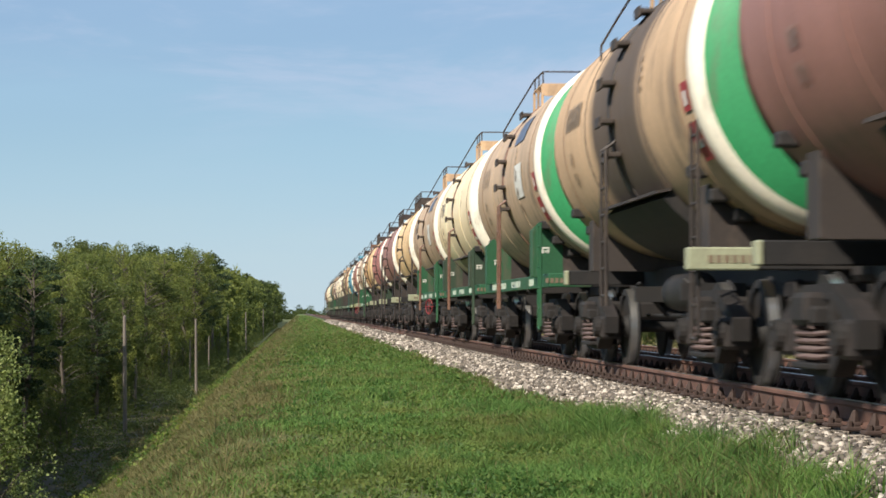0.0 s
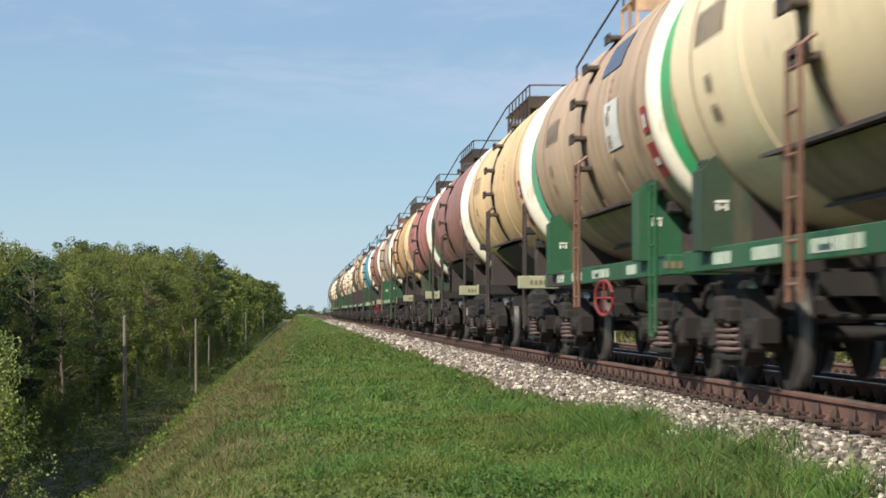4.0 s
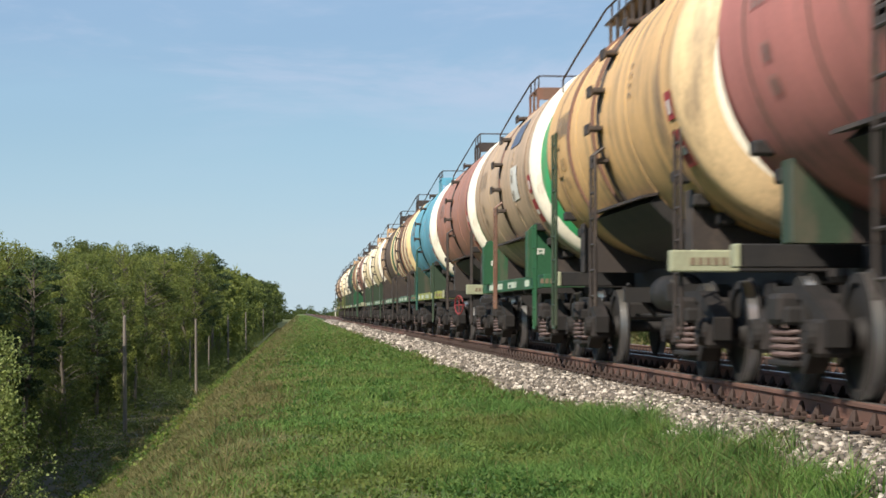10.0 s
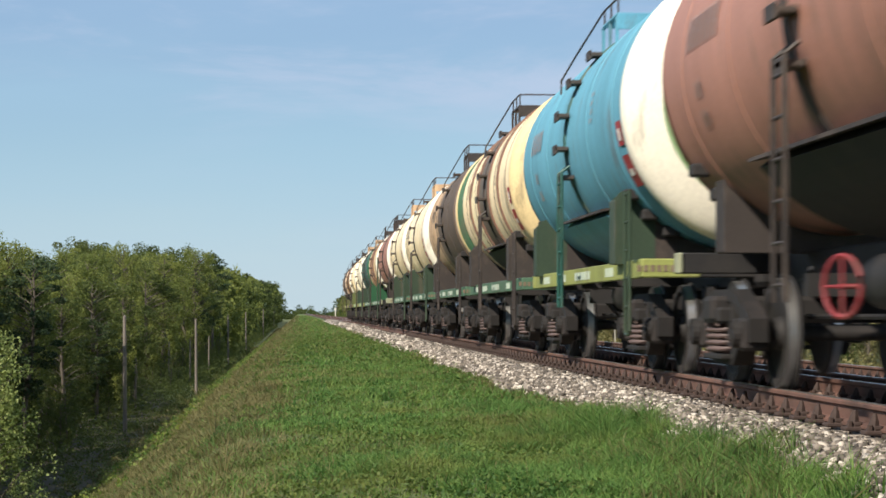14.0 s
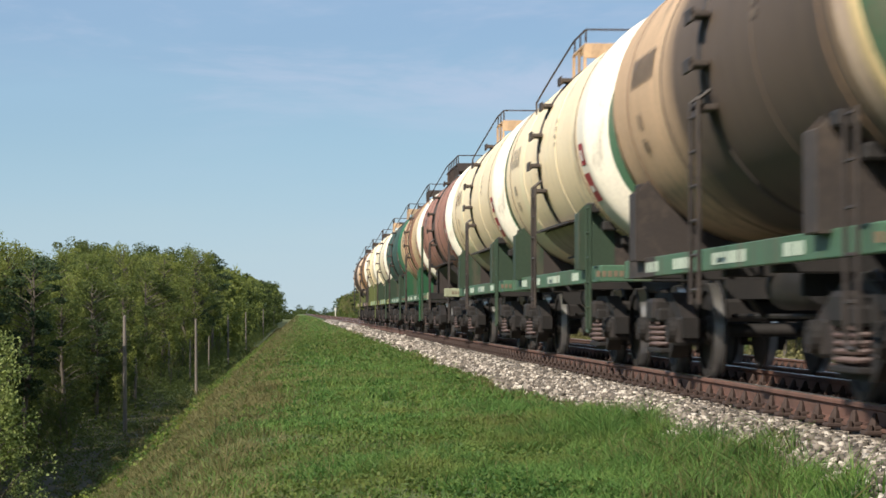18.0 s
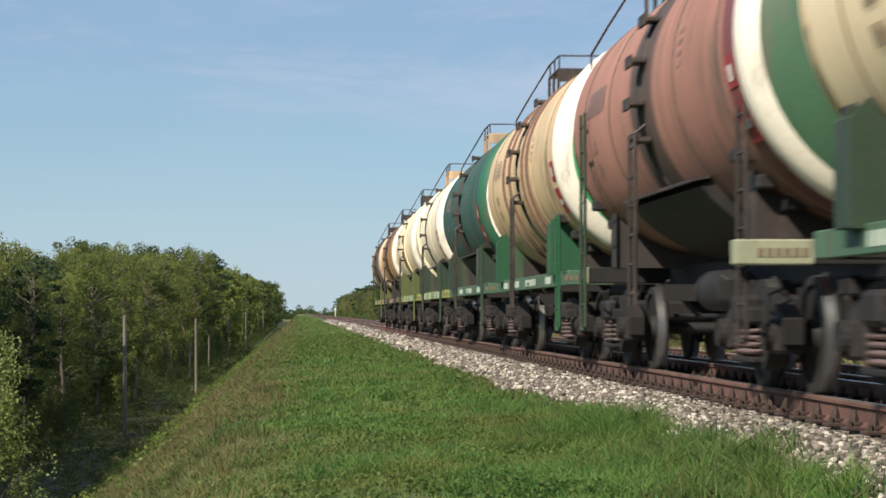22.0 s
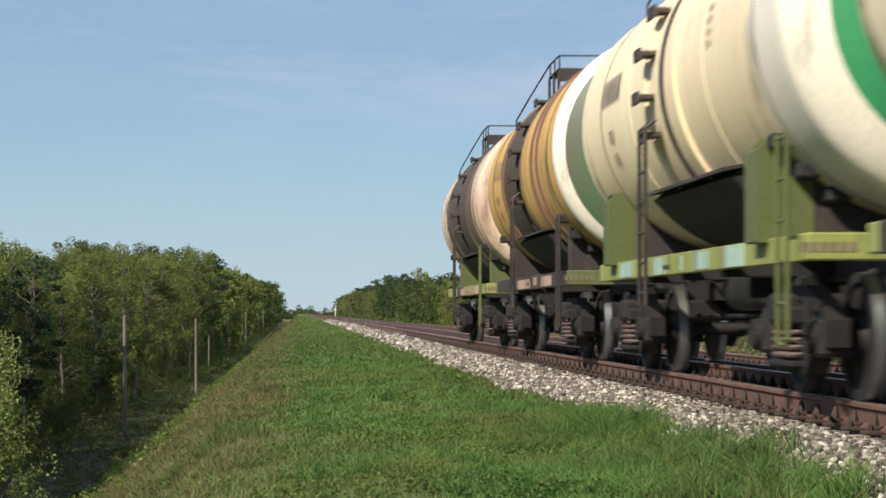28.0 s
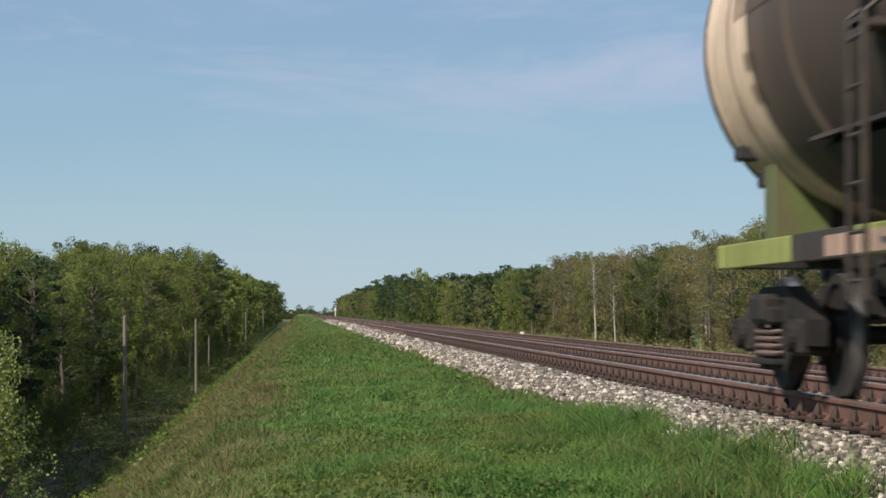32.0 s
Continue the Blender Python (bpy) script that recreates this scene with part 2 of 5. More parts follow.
# ---- mesh tools ----
class Geo:
    """Collects vertices and faces of one mesh."""

    def __init__(self):
        self.v, self.f = [], []

    def add(self, verts, faces):
        n = len(self.v)
        self.v += [tuple(p) for p in verts]
        self.f += [tuple(n + i for i in q) for q in faces]
        return self

    def box(self, x0, x1, y0, y1, z0, z1, b=0.0):
        """A box with chamfered edges."""
        if b <= 0:
            v = [(x, y, z) for z in (z0, z1) for x, y in ((x0, y0), (x1, y0), (x1, y1), (x0, y1))]
            return self.add(v, [(3, 2, 1, 0), (4, 5, 6, 7), (0, 1, 5, 4), (1, 2, 6, 5), (2, 3, 7, 6), (3, 0, 4, 7)])
        b = min(b, 0.45 * min(abs(x1 - x0), abs(y1 - y0), abs(z1 - z0)))
        def ring(i, z):
            return [(x0 + i + b, y0 + i, z), (x1 - i - b, y0 + i, z), (x1 - i, y0 + i + b, z), (x1 - i, y1 - i - b, z), (x1 - i - b, y1 - i, z), (x0 + i + b, y1 - i, z), (x0 + i, y1 - i - b, z), (x0 + i, y0 + i + b, z)]
        v = ring(b * 0.7, z0) + ring(0, z0 + b) + ring(0, z1 - b) + ring(b * 0.7, z1)
        f = [tuple(range(7, -1, -1)), tuple(range(24, 32))]
        for k in range(3):
            f += [(8 * k + i, 8 * k + (i + 1) % 8, 8 * k + 8 + (i + 1) % 8, 8 * k + 8 + i) for i in range(8)]
        return self.add(v, f)

    def rings(self, loops, closed=True, caps=True):
        n = len(loops[0])
        v = [p for lp in loops for p in lp]
        f = []
        for k in range(len(loops) - 1):
            for i in range(n if closed else n - 1):
                j = (i + 1) % n
                f.append((k * n + i, k * n + j, k * n + n + j, k * n + n + i))
        if caps:
            f += [tuple(range(n - 1, -1, -1)), tuple(range(len(v) - n, len(v)))]
        return self.add(v, f)

    def tube(self, path, r, n=6):
        """A round bar along a path of points."""
        path = [Vector(p) for p in path]
        loops = []
        for i, p in enumerate(path):
            d = (path[min(i + 1, len(path) - 1)] - path[max(i - 1, 0)]).normalized()
            a = d.orthogonal().normalized() if abs(d.z) < 0.999 else Vector((1, 0, 0))
            if abs(d.z) < 0.999:
                a = d.cross(Vector((0, 0, 1))).normalized()
            c = d.cross(a)
            rr = r[i] if isinstance(r, (list, tuple)) else r
            loops.append([p + (a * math.cos(t) + c * math.sin(t)) * rr for t in [2 * math.pi * k / n for k in range(n)]])
        return self.rings(loops)

    def lathe_y(self, prof, n=48, cx=0.0, cz=0.0, a0=0.0, a1=360.0, caps=False):
        """Profile rows (y, r) turned about the axis x = cx, z = cz along y."""
        full = abs(a1 - a0 - 360) < 1e-6
        k = n if full else n + 1
        ang = [radians(a0 + (a1 - a0) * i / n) for i in range(k)]
        return self.rings([[(cx + r * math.cos(t), y, cz + r * math.sin(t)) for t in ang] for y, r in prof], closed=full, caps=caps)

    def lathe_x(self, prof, n=32, cy=0.0, cz=0.0, caps=True):
        ang = [2 * math.pi * i / n for i in range(n)]
        return self.rings([[(x, cy + r * math.cos(t), cz + r * math.sin(t)) for t in ang] for x, r in prof], caps=caps)

    def slab(self, outline, x0, x1):
        """A plate: an outline of (y, z) points, thick from x0 to x1."""
        return self.rings([[(x0, y, z) for y, z in outline], [(x1, y, z) for y, z in outline]])

    def mesh(self, name, mats, smooth=False, angle=35):
        me = bpy.data.meshes.new(name)
        me.from_pydata(self.v, [], self.f)
        for m in mats if isinstance(mats, (list, tuple)) else [mats]:
            me.materials.append(m)
        bm = bmesh.new()
        bm.from_mesh(me)
        bmesh.ops.recalc_face_normals(bm, faces=bm.faces)
        bm.to_mesh(me)
        bm.free()
        if smooth:
            me.shade_smooth()
            me.set_sharp_from_angle(angle=radians(angle))
        return me


def part(name, geo, material, parent=None, label="", smooth=False):
    """Links a mesh (or collected geometry) as one object under its parent."""
    data = geo.mesh(name, material, smooth) if isinstance(geo, Geo) else geo
    ob = new(name, data)
    if parent:
        ob.parent = parent
    if label:
        ob["label"] = label
    return ob


def quick_mesh(name, verts, quads, material):
    """A large mesh from arrays of vertices and four-cornered faces."""
    me = bpy.data.meshes.new(name)
    verts, quads = np.asarray(verts, np.float32), np.asarray(quads, np.int32)
    me.vertices.add(len(verts))
    me.vertices.foreach_set("co", verts.ravel())
    k = quads.shape[1]
    me.loops.add(quads.size)
    me.loops.foreach_set("vertex_index", quads.ravel())
    me.polygons.add(len(quads))
    me.polygons.foreach_set("loop_start", np.arange(0, quads.size, k, dtype=np.int32))
    me.update(calc_edges=True)
    me.materials.append(material)
    return me


# ---- ground ----
XC = 4.904            # the near track's centre line
XT = XC + 4.1        # the far track's centre line
FAR_DROP = 0.27       # how much lower the far track lies
FLOOR = -6.5         # the level of the wood's floor beside the embankment


def smooth_step(a, b, x):
    t = np.clip((x - a) / (b - a), 0, 1)
    return t * t * (3 - 2 * t)


def bed_z(x):
    """The level of the track bed; the far track lies lower."""
    return -0.30 - FAR_DROP * np.clip((np.asarray(x, float) - (XC + 1.75)) / 0.7, 0, 1)


def ground_z(x, y):
    """The lie of the land: a berm beside the track, the embankment's slope, the flat ground on both sides."""
    x, y = np.asarray(x, float), np.asarray(y, float)
    low = FLOOR + 1.5 * smooth_step(220, 900, y)
    crest = -0.7
    berm = -0.50 + 0.03 * np.sin(x * 1.7 + y * 0.4) + 0.03 * np.sin(y * 0.9 + 1.3)
    left = np.maximum(low, berm - 0.10 * np.clip(crest + 0.8 - x, 0, 0.8) - 0.80 * np.clip(crest - x, 0, None))
    bed = -0.30
    z = np.where(x < 3.05, left, berm + (bed - berm) * np.clip((x - 3.05) / 0.5, 0, 1))
    z = np.where(x > XC + 1.75, bed_z(x) - 0.03, z)
    right = np.maximum(-3.5, bed - FAR_DROP - 0.03 - 0.62 * np.clip(x - (XT + 2.9), 0, None))
    z = np.where(x > XT + 2.9, right, z)
    return z


def build_ground():
    xs = np.concatenate([-np.geomspace(14, 1500, 26)[::-1], np.arange(-13, -2, 0.6), np.arange(-2, 4.0, 0.16), np.arange(4.2, 12, 0.5), np.arange(12, 20, 1.0), np.geomspace(20, 1500, 22)])
    ys = np.concatenate([[-200, -80, -30, -10], np.arange(0, 70, 0.5), np.arange(70, 220, 2.5), np.geomspace(220, 4500, 50)])
    gx, gy = np.meshgrid(xs, ys)
    gz = ground_z(gx, gy)
    rough = np.array([noise.noise((a * 0.9, b * 0.9, 0)) for a, b in zip(gx.ravel(), gy.ravel())]).reshape(gx.shape)
    gz = gz + 0.012 * rough * ((gx < 2.7) | (gx > XT + 3))
    n, k = gx.shape
    idx = np.arange(n * k).reshape(n, k)
    quads = np.stack([idx[:-1, :-1], idx[:-1, 1:], idx[1:, 1:], idx[1:, :-1]], -1).reshape(-1, 4)
    me = quick_mesh("ground", np.stack([gx, gy, gz], -1).reshape(-1, 3), quads, M_GROUND)
    me.shade_smooth()
    return tagged(new("ground", me), "grassy railway embankment with spring grass and bare slope", "ground", kind="structure")


build_ground()

# ---- railway tracks ----
RAIL_PROFILE = [(-0.0365, -0.012), (-0.027, 0.0), (0.027, 0.0), (0.0365, -0.012), (0.0365, -0.036), (0.012, -0.050), (0.009, -0.14), (0.075, -0.162), (0.075, -0.18), (-0.075, -0.18), (-0.075, -0.162), (-0.009, -0.14), (-0.012, -0.050), (-0.0365, -0.036)]


def build_track(name, cx, label, far_drop, level=0.0):
    track = tagged(new(name), label, "railway track", kind="structure")
    track.location = (cx, 0, level)
    for side, drop in ((-0.7965, 0.0), (0.7965, far_drop)):
        g = Geo().rings([[(side + a, y, b - drop) for a, b in RAIL_PROFILE] for y in (-40, 0, 20, 60, 200, 1800)], caps=True)
        rail = part("rail", g, M_RAIL, track, "rust-brown steel rail on baseplates")
        head = Geo().box(side - 0.024, side + 0.024, -40, 1800, -0.004 - drop, 0.0025 - drop)
        part("running_surface", head, M_TREAD, rail, "polished strip on the rail head")
    sleeper = Geo().box(-1.38, 1.38, -0.13, 0.13, -0.42, -0.20, 0.02).mesh("sleeper", M_SLEEPER)
    clip = Geo()
    for s in (-1, 1):
        clip.box(s * 0.115 - 0.075, s * 0.115 + 0.075, -0.075, 0.075, -0.202, -0.168, 0.01)
        clip.box(s * 0.085 - 0.028, s * 0.085 + 0.028, -0.045, 0.045, -0.168, -0.135, 0.008)
        clip.tube([(s * 0.115, 0, -0.17), (s * 0.105, 0, -0.10), (s * 0.10, 0, -0.05)], [0.05, 0.032, 0.012], 6)
        clip.tube([(s * 0.15, -0.05, -0.18), (s * 0.15, -0.05, -0.13)], 0.02, 6)
    clip = clip.mesh("rail_clip", M_CLIP)
    for k in range(-22, 150):
        y = k * 0.545
        s = part("sleeper", sleeper, None, track)
        s.location = (random.uniform(-0.03, 0.03), y, -far_drop / 2)
        for side, drop in ((-0.7965, 0.0), (0.7965, far_drop)):
            c = part("rail_clip", clip, None, track)
            c.location = (side, y, -drop)
    g = Geo()
    for k in range(150, 560):
        y = k * 0.545
        g.box(-1.35, 1.35, y - 0.13, y + 0.13, -0.40, -0.20 - far_drop / 2)
        for side in (-0.7965, 0.7965):
            g.box(side - 0.18, side + 0.18, y - 0.07, y + 0.07, -0.2 - far_drop, -0.12 - far_drop)
    far = part("far_sleepers", g, M_CLIP, track, "distant sleepers and fastenings")
    far["kind"] = "stuff"
    return track


build_track("track_near", XC, "rusty broad-gauge track on concrete sleepers", 0.05)
build_track("track_far", XT, "second rusty track beyond the train", 0.0, -FAR_DROP)


def scatter_blocks(x, y, z, size, seed, squash=0.75):
    """Six-sided crushed stones, each turned and skewed at random: verts and quads."""
    rs = np.random.RandomState(seed)
    n = len(x)
    base = np.array([[-1, -1, -1], [1, -1, -1], [1, 1, -1], [-1, 1, -1], [-1, -1, 1], [1, -1, 1], [1, 1, 1], [-1, 1, 1]], float) * 0.5
    v = base[None] * (1 + rs.uniform(-0.45, 0.45, (n, 8, 3))) * size[:, None, None] * rs.uniform([0.7, 0.7, 0.6], [1.3, 1.3, 1.0], (n, 1, 3))
    a, b = rs.uniform(0, 6.28, n), rs.uniform(-0.7, 0.7, n)
    ca, sa, cb, sb = np.cos(a)[:, None], np.sin(a)[:, None], np.cos(b)[:, None], np.sin(b)[:, None]
    vx, vy, vz = v[..., 0], v[..., 1] * cb - v[..., 2] * sb, v[..., 1] * sb + v[..., 2] * cb
    v = np.stack([vx * ca - vy * sa + x[:, None], vx * sa + vy * ca + y[:, None], vz + z[:, None]], -1)
    q = np.array([[3, 2, 1, 0], [4, 5, 6, 7], [0, 1, 5, 4], [1, 2, 6, 5], [2, 3, 7, 6], [3, 0, 4, 7]])
    return v.reshape(-1, 3), (q[None] + 8 * np.arange(n)[:, None, None]).reshape(-1, 4)


def build_ballast():
    rs = np.random.RandomState(4)
    xs, ys, sz = [], [], []
    for y0, y1, per, s0, s1 in ((-14, 9, 260, 0.03, 0.08), (9, 28, 1500, 0.016, 0.052), (28, 60, 600, 0.028, 0.065), (60, 120, 120, 0.06, 0.11), (120, 260, 26, 0.12, 0.22)):
        w0, w1 = (3.15 if y1 < 30 else 3.05 if y1 < 70 else 2.9), 3.98
        n = int(per * (w1 - w0) * (y1 - y0))
        xs.append(w0 + (w1 - w0) * rs.beta(1.6, 1.0, n)), ys.append(rs.uniform(y0, y1, n)), sz.append(rs.uniform(s0, s1, n))
    x, y, s = np.concatenate(xs), np.concatenate(ys), np.concatenate(sz)
    z = ground_z(x, y) + rs.uniform(-0.01, 0.05, len(x)) + 0.04 * np.clip((x - 3.1) / 0.3, 0, 1) - 0.025 * np.clip((x - 3.5) / 0.2, 0, 1)
    v, q = scatter_blocks(x, y, z, s, 5)
    tagged(new("ballast", quick_mesh("ballast", v, q, M_STONE)), "pale crushed granite ballast along the rails", "ballast", kind="stuff")
    xs, ys, sz = [], [], []
    for y0, y1, per, s0, s1 in ((-14, 10, 60, 0.04, 0.09), (10, 40, 160, 0.03, 0.07), (40, 120, 45, 0.06, 0.11), (120, 260, 10, 0.12, 0.2)):
        n = int(per * (XT + 2.7 - 4.0) * (y1 - y0))
        xs.append(rs.uniform(4.0, XT + 2.7, n)), ys.append(rs.uniform(y0, y1, n)), sz.append(rs.uniform(s0, s1, n))
    x, y, s = np.concatenate(xs), np.concatenate(ys), np.concatenate(sz)
    v, q = scatter_blocks(x, y, bed_z(x) + 0.015 + rs.uniform(0, 0.03, len(x)), s, 6)
    tagged(new("track_stones", quick_mesh("track_stones", v, q, M_STONE_DARK)), "oil-darkened brown stones between the rails", "ballast", kind="stuff")
    ys = np.concatenate([np.arange(-40, 120, 2.0), np.geomspace(120, 1800, 30)])
    gx, gy = np.meshgrid(np.linspace(3.75, XT + 2.95, 30), ys)
    gz = bed_z(gx) + 0.012 + 0.012 * np.sin(gx * 5.1 + gy * 3.3) - 0.10 * np.clip((gx - XT - 2.5) / 0.45, 0, 1)
    idx = np.arange(gx.size).reshape(gx.shape)
    me = quick_mesh("track_bed", np.stack([gx, gy, gz], -1).reshape(-1, 3), np.stack([idx[:-1, :-1], idx[:-1, 1:], idx[1:, 1:], idx[1:, :-1]], -1).reshape(-1, 4), M_BED)
    tagged(new("track_bed", me), "dark oily track bed under both tracks", "track bed", kind="structure")


build_ballast()


def leaf_cloud(centres, radii, per, size, seed, flat=0.8):
    """Small leaf clumps scattered on and in lobes: quads of uneven shape."""
    rs = np.random.RandomState(seed)
    c = np.repeat(centres, per, 0)
    r = np.repeat(radii, per)
    d = rs.normal(size=(len(c), 3))
    d /= np.linalg.norm(d, axis=1)[:, None]
    p = c + d * (r * rs.uniform(0.35, 1.05, len(c)) ** 0.6)[:, None] * np.array([1, 1, flat])
    n = len(p)
    u = rs.normal(size=(n, 3)); u /= np.linalg.norm(u, axis=1)[:, None]
    w = np.cross(u, rs.normal(size=(n, 3))); w /= np.linalg.norm(w, axis=1)[:, None]
    s = size * rs.uniform(0.5, 1.3, n)[:, None]
    v = np.stack([p - u * s, p + w * s * 0.6, p + u * s, p - w * s * 0.6], 1)
    v += rs.normal(size=v.shape) * size * 0.12
    return v.reshape(-1, 3), np.arange(4 * n).reshape(n, 4)


def blades(x, y, z, h, w, seed, lean=0.45):
    """Grass blades, each of two bent quads; returns verts and quads."""
    rs = np.random.RandomState(seed)
    n = len(x)
    a = rs.uniform(0, 6.283, n)
    ln = h * rs.uniform(0.05, lean, n)
    b = rs.uniform(0, 6.283, n)
    dx, dy, wx, wy = np.cos(a) * ln, np.sin(a) * ln, np.cos(b) * w / 2, np.sin(b) * w / 2
    pts = []
    for k, (f, g, ww) in enumerate(((0.0, 0.0, 1.0), (0.55, 0.3, 0.8), (1.0, 1.0, 0.12))):
        for s in (-1, 1):
            pts.append(np.stack([x + dx * g + s * wx * ww, y + dy * g + s * wy * ww, z + h * f * (1 - 0.15 * g)], -1))
    v = np.stack(pts, 1)
    q = np.array([[0, 1, 3, 2], [2, 3, 5, 4]])
    return v.reshape(-1, 3), (q[None] + 6 * np.arange(n)[:, None, None]).reshape(-1, 4)


def patchy(x, y, s, seed):
    return np.array([noise.noise((a * s, b * s, seed)) for a, b in zip(x, y)])


def build_grass():
    rs = np.random.RandomState(8)
    green, dry, herbs = [], [], []
    for y0, y1, x0, x1, per, h0, h1, w in ((-14, 12, -3.2, 3.3, 260, 0.03, 0.11, 0.014), (12, 22, -2.6, 3.75, 2500, 0.03, 0.11, 0.008), (12, 25, 1.2, 3.25, 2300, 0.05, 0.115, 0.008), (22, 45, -4.6, 3.4, 850, 0.035, 0.12, 0.014), (45, 100, -8.2, 3.3, 300, 0.05, 0.14, 0.02), (100, 260, -9, 3.2, 70, 0.08, 0.18, 0.045), (260, 800, -8, 3.1, 6, 0.12, 0.25, 0.2)):
        n = int(per * (y1 - y0) * (x1 - x0))
        x, y = rs.uniform(x0, x1, n), rs.uniform(y0, y1, n)
        pn, pf = patchy(x, y, 0.7, 3.0), patchy(x, y, 3.2, 6.0)
        keep = (x < 3.08 + 0.26 * np.clip((30 - y) / 14, 0, 1) + 0.22 * patchy(x, y, 1.3, 9.0)) & (rs.uniform(0, 1, n) < 0.72 + 0.8 * pn + 0.5 * pf)
        x, y, pn, pf = x[keep], y[keep], pn[keep], pf[keep]
        tall = np.clip((x - 1.6) / 1.2, 0, 1) * np.clip((27 - y) / 8, 0, 1)
        h = rs.uniform(h0, h1, len(x)) * (1.0 + 0.8 * pn + 0.9 * pf) * (1 + 1.4 * tall * rs.uniform(0.2, 1.2, len(x)))
        z = ground_z(x, y) - 0.01
        side = np.clip((0.3 + 0.9 * patchy(x, y, 0.5, 2.0) - x) / 1.1, 0, 1)
        isdry = rs.uniform(0, 1, len(x)) < 0.07 + 0.22 * np.clip((y - 32) / 40, 0, 1) + 0.25 * (patchy(x, y * 0.5, 0.9, 5.0) > 0.2) + 0.78 * side + 0.4 * np.clip((x - 2.55) / 0.5, 0, 1) * np.clip((y - 18) / 8, 0, 1)
        for sel, out in ((~isdry, green), (isdry, dry)):
            out.append(blades(x[sel], y[sel], z[sel], h[sel], w * rs.uniform(0.5, 1.3, sel.sum()), rs.randint(999), 1.3))
        n = int(per * 0.035 * (y1 - y0) * (x1 - x0))
        x, y = rs.uniform(x0, x1, n), rs.uniform(y0, y1, n)
        ok = (x > rs.uniform(-2.2, 0.2, n)) & (x < 3.0 + 0.3 * patchy(x, y, 1.1, 9.0)) & (patchy(x, y, 0.8, 12.0) > -0.12)
        x, y = x[ok], y[ok]
        r = rs.uniform(0.03, 0.10, len(x)) * (1 + (y0 > 40) * 1.2)
        v, q = leaf_cloud(np.stack([x, y, ground_z(x, y) + 0.5 * r], -1), r, 14, 0.016 if 0 < y0 < 22 else 0.022 if y0 < 45 else 0.03, rs.randint(999), 0.6)
        herbs.append((v, q))
    for parts, m, name, label in ((green, M_GRASS, "grass", "fresh green grass on the embankment"), (dry, M_DRY, "dry_grass", "straw-coloured old grass among the green"), (herbs, M_WEED, "meadow_herbs", "low leafy herbs among the grass")):
        off, vs, qs = 0, [], []
        for v, q in parts:
            vs.append(v), qs.append(q + off)
            off += len(v)
        tagged(new(name, quick_mesh(name, np.concatenate(vs), np.concatenate(qs), m)), label, "grass", kind="stuff")


build_grass()

# ---- woods ----
def tree_kind(kind, seed):
    """A tapered trunk with limbs and a crown of leaf clumps, ten metres high."""
    rs = np.random.RandomState(seed)
    g = Geo()
    H = 10.0
    bend = rs.uniform(-0.3, 0.3, (4, 2))
    path = [(0, 0, -0.4), (bend[0, 0] * 0.3, bend[0, 1] * 0.3, H * 0.25), (bend[1, 0], bend[1, 1], H * 0.55), (bend[1, 0] * 1.2, bend[1, 1] * 1.2, H * 0.8), (bend[1, 0] * 1.2, bend[1, 1], H * 0.98)]
    g.tube(path, [0.14, 0.115, 0.08, 0.04, 0.01], 7)
    cs, rr = [], []
    low = {"birch": 0.10, "broad": 0.05, "pine": 0.32, "bush": 0.05, "bare": 0.5, "aspen": 0.08}[kind]
    count = {"birch": 84, "broad": 84, "pine": 46, "bush": 40, "bare": 34, "aspen": 70}[kind]
    for i in range(count):
        t = low + (0.97 - low) * (i + rs.uniform(0, 1)) / count
        if kind in ("birch", "bare"):
            w = 1.35 * math.sin(math.pi * min(1, (1.02 - t) / (1.02 - low)) ** 0.7) + 0.2
        elif kind in ("broad", "aspen"):
            w = 2.0 * math.sin(math.pi * min(1, (1.05 - t) / (1.05 - low)) ** 0.8) + 0.35
        elif kind == "pine":
            w = 1.5 * math.sin(math.pi * min(1, (1.02 - t) / (1.02 - low)) ** 0.8) + 0.2
        else:
            w = 2.2 * math.sin(math.pi * min(1, (1.05 - t) / (1.0 - low)) ** 0.6)
        a = rs.uniform(0, 6.283)
        reach = w * rs.uniform(0.35, 1.0)
        base = np.array([bend[1, 0] * t, bend[1, 1] * t, H * (t - 0.05)])
        tip = np.array([bend[1, 0] * t + math.cos(a) * reach, bend[1, 1] * t + math.sin(a) * reach, H * t + reach * (0.25 if kind != "pine" else 0.05)])
        g.tube([base, (base * 0.5 + tip * 0.5) + [0, 0, 0.1], tip], [0.03, 0.02, 0.006], 4)
        cs.append(tip), rr.append(rs.uniform(0.28, 0.7) * (0.8 if kind in ("birch", "bare") else 1.0))
    per, size = {"birch": (120, 0.065), "broad": (130, 0.075), "pine": (170, 0.07), "bush": (150, 0.07), "bare": (90, 0.06), "aspen": (110, 0.07)}[kind]
    v, q = leaf_cloud(np.array(cs), np.array(rr), per, size, seed + 50, 0.45 if kind == "pine" else 1.25 if kind in ("birch", "bare") else 0.95)
    bark = {"birch": M_BARK, "aspen": M_BARK, "bare": M_BIRCH, "broad": M_BARK, "pine": M_BARK, "bush": M_BARK}[kind]
    leaf = {"birch": M_LEAF_B, "bare": M_LEAF_C, "aspen": M_LEAF_C, "broad": M_LEAF_A, "pine": M_LEAF_P, "bush": M_LEAF_A}[kind]
    return g.mesh("trunk", bark, True), quick_mesh("crown", v, q, leaf)


